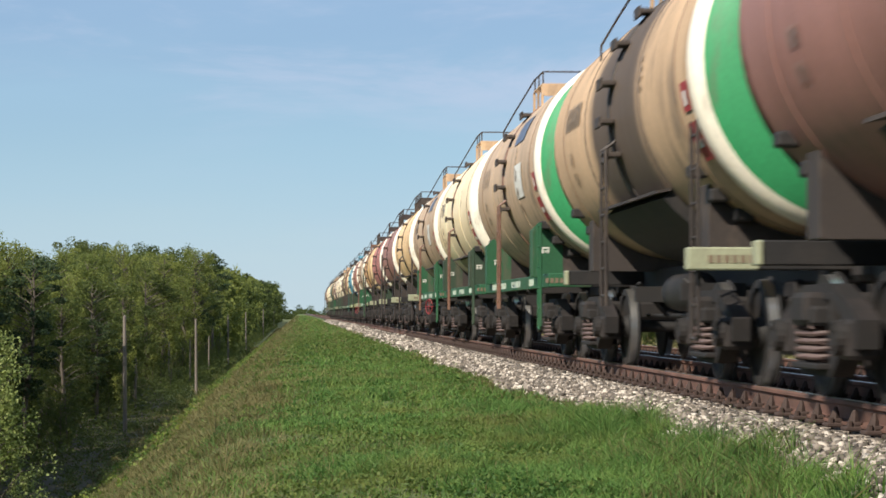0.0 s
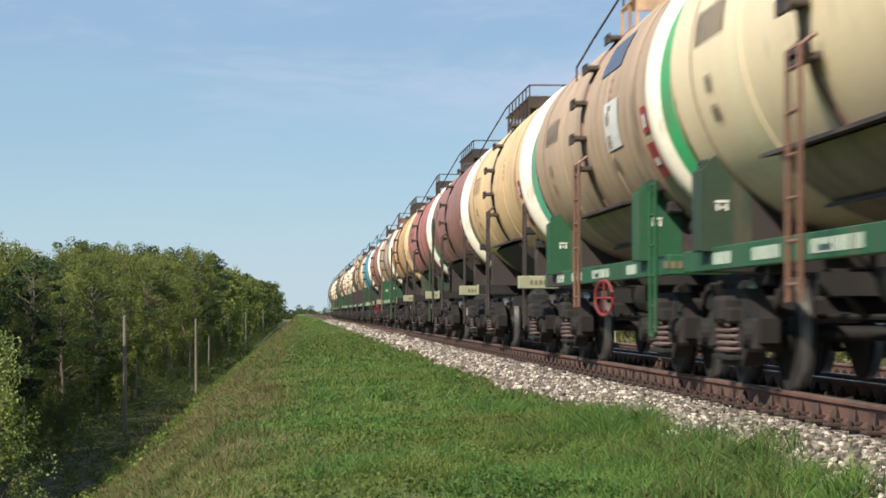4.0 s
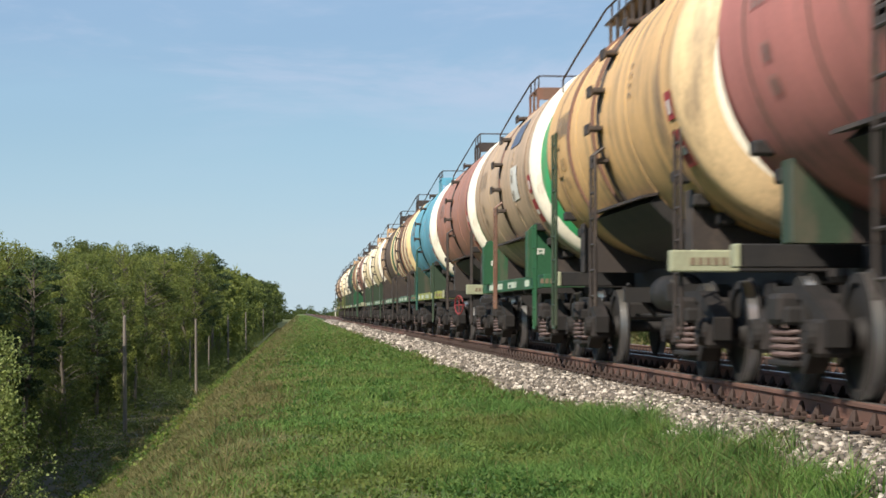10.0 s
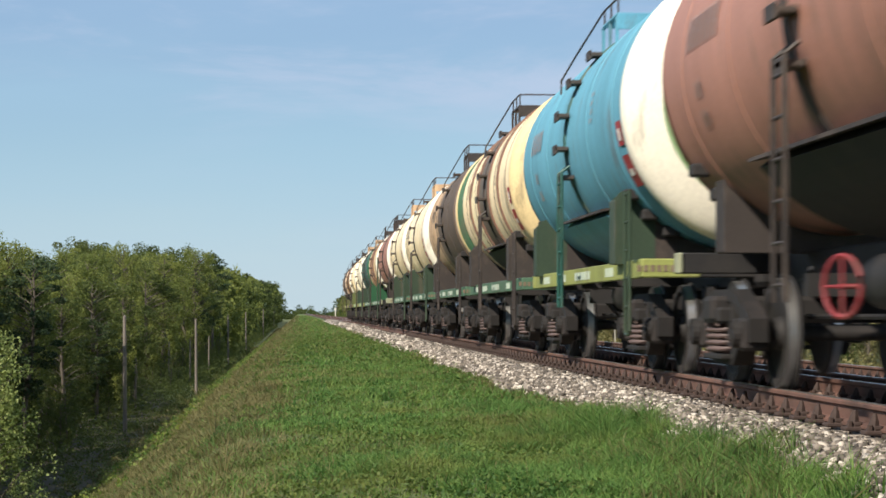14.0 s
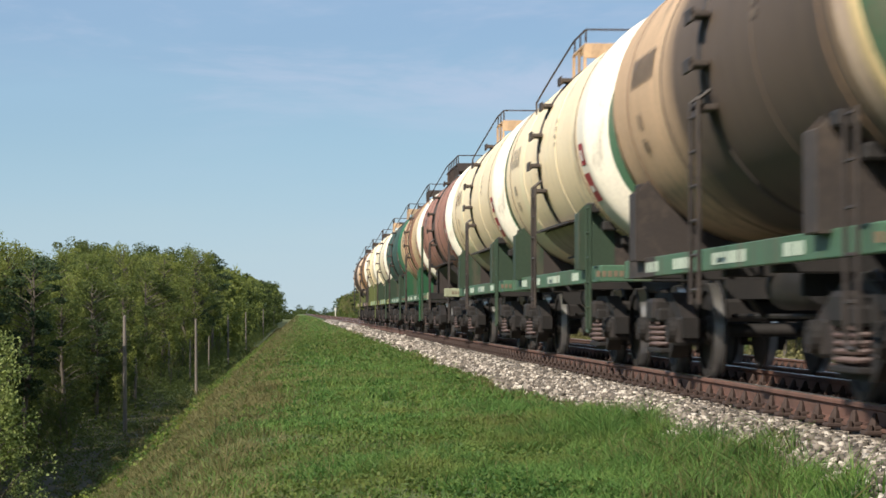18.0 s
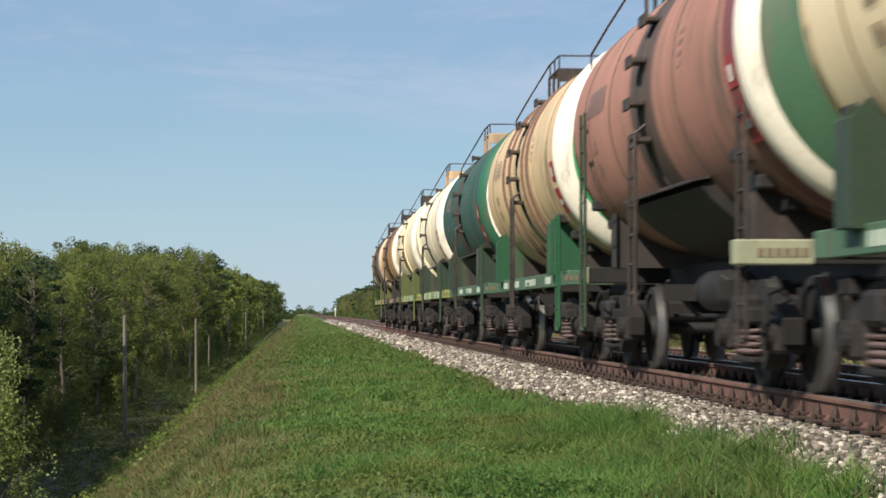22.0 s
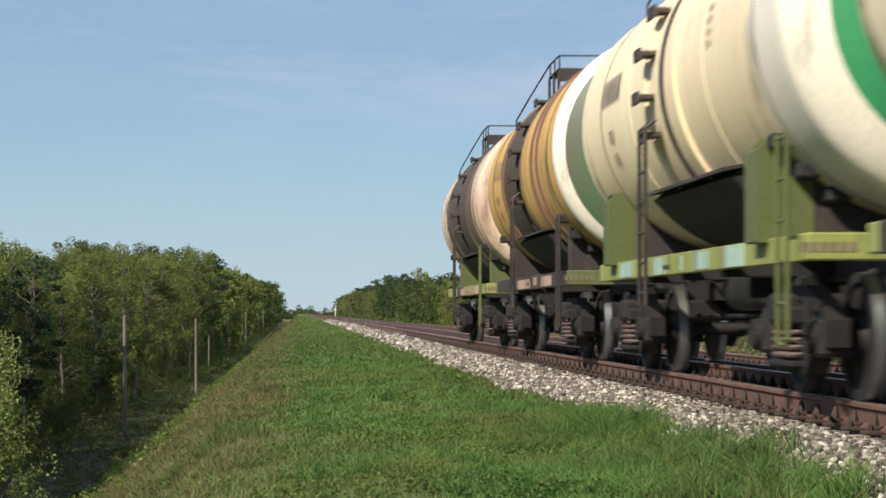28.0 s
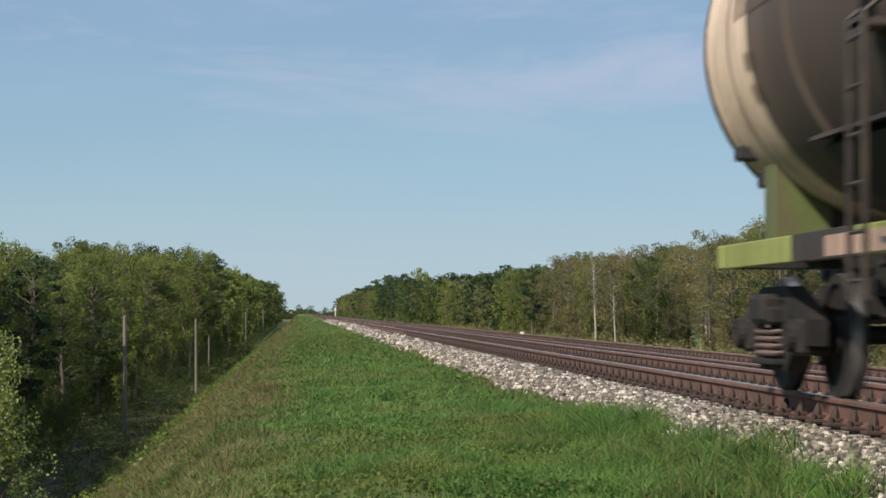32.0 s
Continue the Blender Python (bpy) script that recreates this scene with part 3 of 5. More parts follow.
KINDS = {k: [tree_kind(k, 10 * i + s) for s in range(n)] for i, (k, n) in enumerate((("birch", 4), ("broad", 4), ("pine", 3), ("bush", 3), ("bare", 2), ("aspen", 3)))}
TREE_LABEL = {"birch": "slender birch with fresh light-green leaves", "broad": "broad-leaved tree in full spring leaf", "pine": "tall dark pine with a bare lower trunk", "bush": "low green shrub at the wood's edge", "aspen": "broad tree with olive-brown opening buds", "bare": "thin white-stemmed birch with a sparse crown"}


def tree(kind, x, y, h, rs, wide=1.0, group=""):
    tm, cm = KINDS[kind][rs.randint(len(KINDS[kind]))]
    t = tagged(new("tree" if kind != "bush" else "shrub"), TREE_LABEL[kind], "tree" if kind != "bush" else "shrub", group)
    part("trunk", tm, None, t)
    part("crown", cm, None, t)
    s = h / 10
    t.matrix_world = pose(x, y, float(ground_z(x, y)), 0, 0, rs.uniform(0, 360)) @ Matrix.Diagonal((s * wide, s * wide, s, 1))
    return t


def far_wood(name, label, spots, seed):
    """Distant trees as one mass of leaf clumps: rows of kind, x, y, height, width."""
    rs = np.random.RandomState(seed)
    for leaf_kind in ("birch", "broad", "pine", "aspen"):
        vs, qs, off = [], [], 0
        for kind, x, y, h, wide in spots:
            if kind != leaf_kind:
                continue
            me = KINDS[kind][rs.randint(len(KINDS[kind]))][1]
            v = np.empty(len(me.vertices) * 3, np.float32)
            me.vertices.foreach_get("co", v)
            v = v.reshape(-1, 4, 3)
            v = v[rs.permutation(len(v))[:len(v) // 5]]
            c = v.mean(1, keepdims=True)
            v = c + (v - c) * 2.2
            a = rs.uniform(0, 6.283)
            ca, sa, s = math.cos(a), math.sin(a), h / 10
            w = np.stack([(v[..., 0] * ca - v[..., 1] * sa) * s * wide + x, (v[..., 0] * sa + v[..., 1] * ca) * s * wide + y, (v[..., 2] - 1.9) * s + float(ground_z(x, y))], -1)
            vs.append(w.reshape(-1, 3)), qs.append(np.arange(w.shape[0] * 4).reshape(-1, 4) + off)
            off += w.shape[0] * 4
        if vs:
            m = {"birch": M_LEAF_B, "broad": M_LEAF_A, "pine": M_LEAF_P, "aspen": M_LEAF_C}[leaf_kind]
            tagged(new(name, quick_mesh(name, np.concatenate(vs), np.concatenate(qs), m)), label, "woods", kind="stuff")


def build_woods():
    rs = np.random.RandomState(21)
    far = []
    kinds = ["broad", "birch", "pine"]
    for y in np.concatenate([np.arange(72, 370, 9.0), np.arange(370, 1400, 15.0)]):
        for r in range(4):
            x = -12.6 - 5.0 * r - rs.uniform(0, 3.6)
            h = np.interp(y, [72, 116, 217, 386, 1000], [8.2, 9.1, 11.9, 18.0, 21.5]) + rs.choice([-2.8, -1.4, -0.4, 0.4, 1.2]) + 0.3 * r
            kind, yy, wide = rs.choice(kinds, p=[0.3, 0.5, 0.2]), y + rs.uniform(-4, 4), rs.uniform(1.0, 1.4)
            if y < 340 and r < 4:
                tree(kind, x, yy, h, rs, wide, "trees of the wood beside the embankment")
            else:
                far.append((kind, x, yy, h, wide))
        if y < 340:
            for i in range(2):
                tree("bush", -11.6 - rs.uniform(0, 2.5), y + rs.uniform(-4, 4), rs.uniform(1.5, 3.8), rs, 1.3, "shrubs at the wood's edge")
    for y in np.arange(6, 74, 7.5):      # the near end of the wood, out of view, whose shade falls on the floor and the trees behind
        for r in range(3):
            tree(rs.choice(["broad", "birch"]), -13.5 - 5.0 * r - rs.uniform(0, 3), y + rs.uniform(-3, 3), rs.uniform(9.5, 12.0), rs, 1.3, "trees of the wood beside the embankment")
    for y in np.arange(58, 99, 4.0):     # tall unseen trees added at the wood's near corner, which keep its edge in shade
        tree(rs.choice(["broad", "birch"]), -0.152 * y - 4.0 - rs.uniform(0, 4), y, rs.uniform(13.5, 16.0), rs, 1.2, "trees of the wood beside the embankment")
    for y in np.arange(74, 170, 4.6):    # a denser front row
        tree(rs.choice(["broad", "birch"]), -12.8 - rs.uniform(0, 4.5), y + rs.uniform(-2, 2), np.interp(y, [72, 170], [8.0, 10.5]) + rs.uniform(-1.5, 0.5), rs, 1.3, "trees of the wood beside the embankment")
    for x, y, h, wide in ((-12.4, 152, 12.0, 0.8), (-12.9, 163, 11.4, 0.75), (-13.2, 121, 9.2, 0.9), (-14.2, 106, 10.6, 0.9), (-15.6, 114, 11.0, 0.9)):     # pale birches that stand out of the edge
        tree("birch", x, y, h, rs, wide, "trees of the wood beside the embankment")
    far_wood("distant_wood_left", "far green wood beside the line", far, 3)
    far = []
    for y in np.concatenate([np.arange(95, 420, 8.0), np.arange(420, 1700, 16.0)]):
        for r in range(4):
            x = 31 + 5 * r + rs.uniform(0, 4)
            h = 9.0 + 0.009 * min(y - 110, 1100) + rs.uniform(-1.8, 1.2) + 0.4 * r
            kind, yy, wide = rs.choice(["broad", "birch", "pine", "aspen"], p=[0.08, 0.20, 0.08, 0.64] if y < 290 else [0.20, 0.34, 0.22, 0.24]), y + rs.uniform(-3.5, 3.5), rs.uniform(1.0, 1.35)
            if 170 < y < 230 and r > 1:
                kind, h = "aspen", h + 1.2
            if 400 < y < 1200:
                h += 1.4
            if kind == "pine" and y > 330:
                h += 2.4
            if r == 0 and (205 < y < 228 or 168 < y < 186):
                kind, h, wide = "bare", h * rs.uniform(0.75, 0.95), 0.9
            if r < 2 and 640 < y < 900:
                kind, h, wide = rs.choice(["pine", "birch"], p=[0.65, 0.35]), h + rs.uniform(0.5, 4.5), 1.0
            if y < 330:
                tree(kind, x, yy, h, rs, wide, "trees of the wood beyond the tracks")
            else:
                far.append((kind, x, yy, h, wide))
    for i in range(90):
        far.append((rs.choice(["broad", "pine"]), rs.uniform(-120, 160), rs.uniform(1800, 2000), rs.uniform(9, 13), 1.6))
    far_wood("distant_wood_right", "far woods beyond the railway", far, 4)


build_woods()


def build_poles():
    for x, y, h in ((-10.0, 125, 6.95), (-9.0, 190, 6.6), (-9.2, 282, 6.85), (-9.2, 377, 7.0), (-9.2, 560, 7.4), (-9.2, 800, 8.4)):
        g = Geo().tube([(0, 0, -0.6), (0, 0, h * 0.5), (0, 0, h)], [0.13, 0.115, 0.095], 10)
        p = tagged(new("telegraph_pole"), "weathered grey wooden pole standing at the embankment's foot", "pole", "poles along the embankment")
        part("shaft", g, M_POLE, p, smooth=True)
        part("cap", Geo().tube([(0, 0, h), (0, 0, h + 0.06)], [0.1, 0.02], 10), M_POLE, p)
        p.matrix_world = pose(x, y, float(ground_z(x, y)), 0.3, -0.5, 0)
    for x, y, h in ((-11.9, 158, 4.4), (-12.9, 215, 4.3), (-10.6, 255, 4.4), (-13.0, 357, 5.1), (-10.8, 215, 4.6), (-14.9, 154, 3.9)):
        g = Geo().tube([(0, 0, -0.5), (0, 0, h)], [0.09, 0.07], 8)
        p = tagged(new("short_pole"), "thin grey wooden post at the wood's edge", "pole", "short poles by the wood")
        part("shaft", g, M_POLE, p, smooth=True)
        p.matrix_world = pose(x, y, float(ground_z(x, y)))


build_poles()


def build_undergrowth():
    """Dense low growth between the trunks and along the ditch."""
    rs = np.random.RandomState(31)
    for name, label, m, n, x0, x1, y0, y1, r0, r1, per, size in (
            ("undergrowth", "dense dark undergrowth in the wood", M_LEAF_A, 1900, -26, -11.0, 60, 420, 0.6, 1.7, 60, 0.09),
            ("undergrowth_far", "low growth at the far wood's foot", M_LEAF_C, 900, 28, 38, 100, 520, 0.7, 1.8, 55, 0.11),
            ("ditch_brush", "dark brush and nettles in the ditch", M_LEAF_A, 1500, -12.4, -8.5, 60, 420, 0.2, 0.6, 55, 0.05),
            ("ditch_thicket", "low bushes along the embankment's foot", M_LEAF_A, 800, -13.5, -9.0, 210, 900, 0.5, 1.3, 40, 0.13),
            ("far_thicket", "thickets along the distant line", M_LEAF_A, 700, -70, -13, 420, 1700, 2.0, 4.5, 40, 0.5),
            ("far_thicket", "thickets along the distant line", M_LEAF_A, 700, 24, 80, 520, 1750, 2.0, 4.5, 40, 0.5),
            ("far_hedge", "low woods that close the line's far end", M_LEAF_A, 260, -160, 160, 1850, 1990, 3.0, 5.0, 60, 0.9),
            ("slope_weeds", "weeds and brambles on the lower slope", M_WEED, 700, -8.6, -3.0, 40, 320, 0.12, 0.4, 45, 0.05),
            ("brown_reeds", "dry brown growth along the ditch", M_DRY, 900, -9.8, -7.0, 45, 420, 0.1, 0.35, 45, 0.05),
            ("brown_verge", "dry brown grass at the far wood's foot", M_DRY, 900, 21, 30, 90, 480, 0.25, 0.6, 40, 0.09)):
        x, y = rs.uniform(x0, x1, n), rs.uniform(y0, y1, n)
        r = rs.uniform(r0, r1, n)
        c = np.stack([x, y, ground_z(x, y) + 0.5 * r], -1)
        v, q = leaf_cloud(c, r, per, size, 77)
        tagged(new(name, quick_mesh(name, v, q, m)), label, "undergrowth", kind="stuff")


build_undergrowth()


def build_forest_floor():
    # a sheet whose dark colour includes the shade of the trees above
    gx, gy = np.meshgrid(np.concatenate([np.arange(-60, -10, 4.0), [-9.3, -8.9]]), np.concatenate([np.arange(-20, 200, 4.0), np.geomspace(200, 1500, 40)]))
    gx = gx + 0.35 * np.sin(gy * 0.23) + 0.25 * np.sin(gy * 0.71)
    gx = gx - 6.0 * np.clip((gy - 150) / 80, 0, 1) * np.clip((gx + 14) / 5, 0, 1)
    gz = ground_z(gx, gy) + 0.07 + 0.02 * np.sin(gx * 2.0 + gy)
    idx = np.arange(gx.size).reshape(gx.shape)
    me = quick_mesh("forest_floor", np.stack([gx, gy, gz], -1).reshape(-1, 3), np.stack([idx[:-1, :-1], idx[:-1, 1:], idx[1:, 1:], idx[1:, :-1]], -1).reshape(-1, 4), M_SHADED_LITTER)
    tagged(new("forest_floor", me), "leaf litter under the wood, coloured dark for the trees' shade", "forest floor", kind="structure")


build_forest_floor()


def build_sapling(x, y, h, seed, label):
    """A young birch with fine branches and small bright leaves."""
    rs = np.random.RandomState(seed)
    stem = [-0.08 + 1.05 * i / 60 for i in range(61)]
    def bow(u):
        w = 2 * (0.5 - abs(min(max(u, 0), 1) - 0.5))
        return (0.05 * w if u < 0.5 else 0.02 + 0.03 * w, 0.02 * w, h * u)
    trunk, g = Geo().tube([bow(u) for u in stem], [0.035 - 0.029 * max(u, 0) for u in stem], 7), Geo()
    cs, rr = [], []
    for i in range(90):
        t = 0.1 + 0.88 * (i + rs.uniform()) / 90
        a, reach = rs.uniform(0, 6.283), (0.25 + 0.75 * (1 - t)) * rs.uniform(0.4, 1.0) * 0.95
        tip = np.array([math.cos(a) * reach, math.sin(a) * reach, h * t + reach * 0.5])
        g.tube([bow(t - 0.04), tip * [0.5, 0.5, 1] - [0, 0, reach * 0.15], tip], [0.009, 0.006, 0.003], 4)
        for f in (0.5, 0.8, 1.0):
            cs.append([tip[0] * f, tip[1] * f, h * t + reach * 0.5 * f]), rr.append(rs.uniform(0.07, 0.17))
    v, q = leaf_cloud(np.array(cs), np.array(rr), 56, 0.018, seed + 1, 1.0)
    t = tagged(new("sapling"), label, "sapling")
    part("trunk", trunk, M_BARK, t, smooth=True)
    part("twig_spray", g, M_BARK, t, "fine bare twigs", smooth=True)["kind"] = "stuff"
    part("crown", quick_mesh("crown", v, q, M_LEAF_S), None, t)
    t.location = (x, y, float(ground_z(x, y)))


build_sapling(-3.08, 22.0, 2.88, 5, "young birch with small bright leaves on the slope")
build_sapling(-3.75, 23.6, 2.8, 6, "smaller young birch beside another on the slope")


def build_small_things():
    peg = tagged(new("marker_peg"), "short white peg beside the far track", "marker")
    part("post", Geo().box(-0.09, 0.09, -0.09, 0.09, -0.3, 0.30, 0.02), M_WHITE, peg)
    peg.location = (XT + 2.25, 107.8, -0.60)
    sign = tagged(new("signal_post"), "white wooden post beside the far track", "post")
    part("post", Geo().box(-0.14, 0.14, -0.14, 0.14, -0.4, 2.5, 0.02), M_WHITE, sign)
    part("board", Geo().box(-0.3, 0.3, -0.17, -0.145, 1.9, 2.5, 0.01), M_WHITE, sign)
    sign.location = (XT + 2.5, 675, -0.3)
    rs = np.random.RandomState(3)
    for x, y, h in ((-0.86, 22.5, 0.55), (-0.55, 16.0, 0.3)):
        g = Geo()
        for i in range(7):
            a, l = rs.uniform(0, 6.283), rs.uniform(0.1, 0.3)
            g.tube([(0, 0, -0.05), (math.cos(a) * l * 0.4, math.sin(a) * l * 0.4, h * 0.6), (math.cos(a) * l, math.sin(a) * l, h * rs.uniform(0.7, 1.1))], [0.006, 0.004, 0.002], 4)
        st = tagged(new("dead_stalks", g.mesh("dead_stalks", M_DRY)), "bleached dead plant stalks standing in the grass", "plant")
        st.location = (x, y, float(ground_z(x, y)))


build_small_things()


# ---- tank wagons ----
SPEED, GAP = 8.25, 12.02              # metres a second; metres from wagon to wagon
AXIS, RAD, HALF = 2.856, 1.51, 4.92   # the tank's axis height, radius and half length
TY = -0.4                             # the tank's middle, a little ahead of the frame's
ZB, ZT = 1.02, 1.217                  # the frame beams' lower and upper edge


def paint(name, c, dirt=0.35, rough=0.55, stain=None, stain_colour=(0.07, 0.05, 0.038), dirt_colour=(0.12, 0.09, 0.065)):
    """Weathered tank paint; stain: (centre, half width) along the wagon of a run-down spill from the hatch."""
    pale = min(c) > 0.4
    m = surface(name, c, dark=shade(c, 0.9) if pale else None, scale=0.7, fine=22, rough=rough - (0.12 if pale else 0.0), bump=0.05, dirt=dirt_colour, dirt_amount=dirt, stretch=(1, 1.6, 0.3), dirt_scale=1.7)
    if stain:
        nt = m.node_tree
        b = nt.nodes["Principled BSDF"]
        old = b.inputs["Base Color"].links[0].from_socket
        tc, sp = nt.nodes.new("ShaderNodeTexCoord"), nt.nodes.new("ShaderNodeSeparateXYZ")
        nt.links.new(tc.outputs["Object"], sp.inputs[0])
        sub, ab, ad = (nt.nodes.new("ShaderNodeMath") for _ in range(3))
        sub.operation, ab.operation, ad.operation = "SUBTRACT", "ABSOLUTE", "MULTIPLY_ADD"
        nt.links.new(sp.outputs["Y"], sub.inputs[0])
        sub.inputs[1].default_value = stain[0]
        nt.links.new(sub.outputs[0], ab.inputs[0])
        nt.links.new(noise_node(nt, 1.4, 5, 0.65, stretch=(1, 1.5, 0.25)), ad.inputs[0])
        ad.inputs[1].default_value = -0.9 * stain[1]
        nt.links.new(ab.outputs[0], ad.inputs[2])
        mr = nt.nodes.new("ShaderNodeMapRange")
        nt.links.new(ad.outputs[0], mr.inputs[0])
        mr.inputs[1].default_value, mr.inputs[2].default_value = 0.35 * stain[1], 0.75 * stain[1]
        mr.inputs[3].default_value, mr.inputs[4].default_value = 0.93, 0.0
        nt.links.new(mix_node(nt, mr.outputs[0], old, stain_colour), b.inputs["Base Color"])
    return m


PALETTE = {
    "brown": ((0.41, 0.195, 0.14), 0.36), "maroon": ((0.33, 0.16, 0.13), 0.36), "red": ((0.50, 0.19, 0.165), 0.32), "tan": ((0.58, 0.39, 0.235), 0.35),
    "grey_tan": ((0.53, 0.375, 0.245), 0.38), "ochre": ((0.74, 0.46, 0.2), 0.5), "cream": ((0.95, 0.745, 0.475), 0.18), "ivory": ((0.94, 0.79, 0.57), 0.16),
    "beige": ((0.72, 0.52, 0.29), 0.4), "blue": ((0.13, 0.36, 0.47), 0.25), "dark_green": ((0.02, 0.09, 0.07), 0.3), "yellow_ochre": ((0.66, 0.39, 0.11), 0.5), "oil_brown": ((0.15, 0.105, 0.08), 0.6), "blush": ((0.76, 0.57, 0.42), 0.3),
    "white": ((0.86, 0.78, 0.64), 0.12), "pale_yellow": ((0.78, 0.59, 0.31), 0.25), "green": ((0.035, 0.27, 0.10), 0.15), "emerald": ((0.075, 0.29, 0.185), 0.2), "bottle_green": ((0.025, 0.12, 0.065), 0.25), "plate_olive": ((0.036, 0.06, 0.035), 0.35), "sill_mint": ((0.40, 0.54, 0.44), 0.4), "olive_green": ((0.085, 0.14, 0.07), 0.65),
    "pale_green": ((0.22, 0.32, 0.15), 0.2), "deep_green": ((0.05, 0.12, 0.062), 0.3),
    "frame_green": ((0.022, 0.10, 0.042), 0.35), "frame_dull_green": ((0.072, 0.145, 0.085), 0.45), "frame_olive": ((0.29, 0.31, 0.085), 0.3), "frame_grey": ((0.34, 0.345, 0.225), 0.4), "frame_moss": ((0.12, 0.14, 0.045), 0.35),
    "belly_grime_shade": ((0.36, 0.285, 0.20), 0.5), "sand": ((0.84, 0.57, 0.30), 0.3), "seam_brown": ((0.27, 0.17, 0.105), 0.3), "rim_red": ((0.23, 0.062, 0.055), 0.3), "sill_pale": ((0.50, 0.56, 0.46), 0.3), "sill_pink": ((0.50, 0.33, 0.25), 0.5), "handwheel_red": ((0.24, 0.03, 0.035), 0.3), "rust": ((0.20, 0.10, 0.065), 0.4), "sign_red": ((0.36, 0.038, 0.042), 0.3), "sign_white": ((0.75, 0.72, 0.65), 0.2), "sign_blue": ((0.10, 0.13, 0.20), 0.2), "letter_dark": ((0.20, 0.145, 0.095), 0.2), "letter_pale": ((0.36, 0.24, 0.20), 0.4),
}
PAINT = {k: paint(k + "_paint", c, d) for k, (c, d) in PALETTE.items()}
PAINT["blush"] = paint("blush_paint", (0.80, 0.61, 0.44), 0.7, rough=0.65, dirt_colour=(0.24, 0.125, 0.09))
PAINT["oil_brown"] = paint("oil_brown_paint", (0.15, 0.105, 0.08), 0.6, rough=0.8)
PAINT["black"] = M_BLACK
PAINT["soot"] = surface("soot_brown_paint", (0.042, 0.032, 0.028), scale=1.5, fine=30, rough=0.65, dirt=(0.11, 0.08, 0.06), dirt_amount=0.4)

MESHES = {}


def shared(name, make, material, smooth=False):
    key = (name, material.name)
    if key not in MESHES:
        MESHES[key] = make().mesh(name, material, smooth)
    return MESHES[key]


def side_frame():
    g = Geo()
    g.slab([(-1.14, 0.40), (-1.16, 0.60), (-0.98, 0.68), (-0.42, 0.86), (0.42, 0.86), (0.98, 0.68), (1.16, 0.60), (1.14, 0.40), (1.00, 0.40), (0.93, 0.52), (0.44, 0.75), (-0.44, 0.75), (-0.93, 0.52), (-1.00, 0.40)], -0.08, 0.08)
    g.slab([(-0.88, 0.56), (-0.78, 0.42), (-0.46, 0.19), (0.46, 0.19), (0.78, 0.42), (0.88, 0.56), (0.77, 0.60), (0.44, 0.28), (-0.44, 0.28), (-0.77, 0.60)], -0.09, 0.09)
    g.box(-0.18, 0.12, -0.42, 0.42, 0.24, 0.285, 0.01)      # the shelf that the springs stand on
    for s in (-1, 1):
        g.box(-0.085, 0.085, min(s * 0.37, s * 0.46), max(s * 0.37, s * 0.46), 0.26, 0.80, 0.015)
    return g


def spring():
    path = [(0.092 * math.cos(t), 0.092 * math.sin(t), 0.295 + 0.255 * t / (9 * math.pi)) for t in np.linspace(0, 9 * math.pi, 64)]
    return Geo().tube(path, 0.019, 6)


def bolster_end():
    """The bolster's end, which rests on the springs and shows in the side frame's window."""
    return Geo().box(-0.19, 0.12, -0.33, 0.33, 0.555, 0.70, 0.025).box(-0.15, 0.1, -0.2, 0.2, 0.70, 0.745, 0.015)


def wheel():
    return Geo().lathe_x([(-0.70, 0.10), (-0.70, 0.40), (-0.69, 0.475), (-0.715, 0.502), (-0.735, 0.476), (-0.825, 0.470), (-0.83, 0.40), (-0.80, 0.385), (-0.775, 0.15), (-0.84, 0.13), (-0.84, 0.06)], 40)


def tyre_ring():
    return Geo().lathe_x([(-0.737, 0.4772), (-0.80, 0.473), (-0.822, 0.4715)], 40, caps=False)


def axle_box():
    g = Geo().box(-0.13, 0.13, -0.14, 0.14, -0.15, 0.13, 0.03)
    g.lathe_x([(-0.19, 0.10), (-0.20, 0.12), (-0.13, 0.13)], 16)
    for k in range(4):
        a = math.pi / 4 + k * math.pi / 2
        g.box(-0.205, -0.18, 0.09 * math.cos(a) - 0.015, 0.09 * math.cos(a) + 0.015, 0.09 * math.sin(a) - 0.015, 0.09 * math.sin(a) + 0.015)
    return g


def brake_shoe():
    return Geo().slab([(-0.04, -0.2), (0.03, -0.16), (0.05, 0.0), (0.03, 0.16), (-0.04, 0.2), (-0.06, 0.0)], -0.05, 0.05).tube([(0, 0, 0.1), (0, -0.03, 0.42)], 0.02, 6)


WHEELS = []


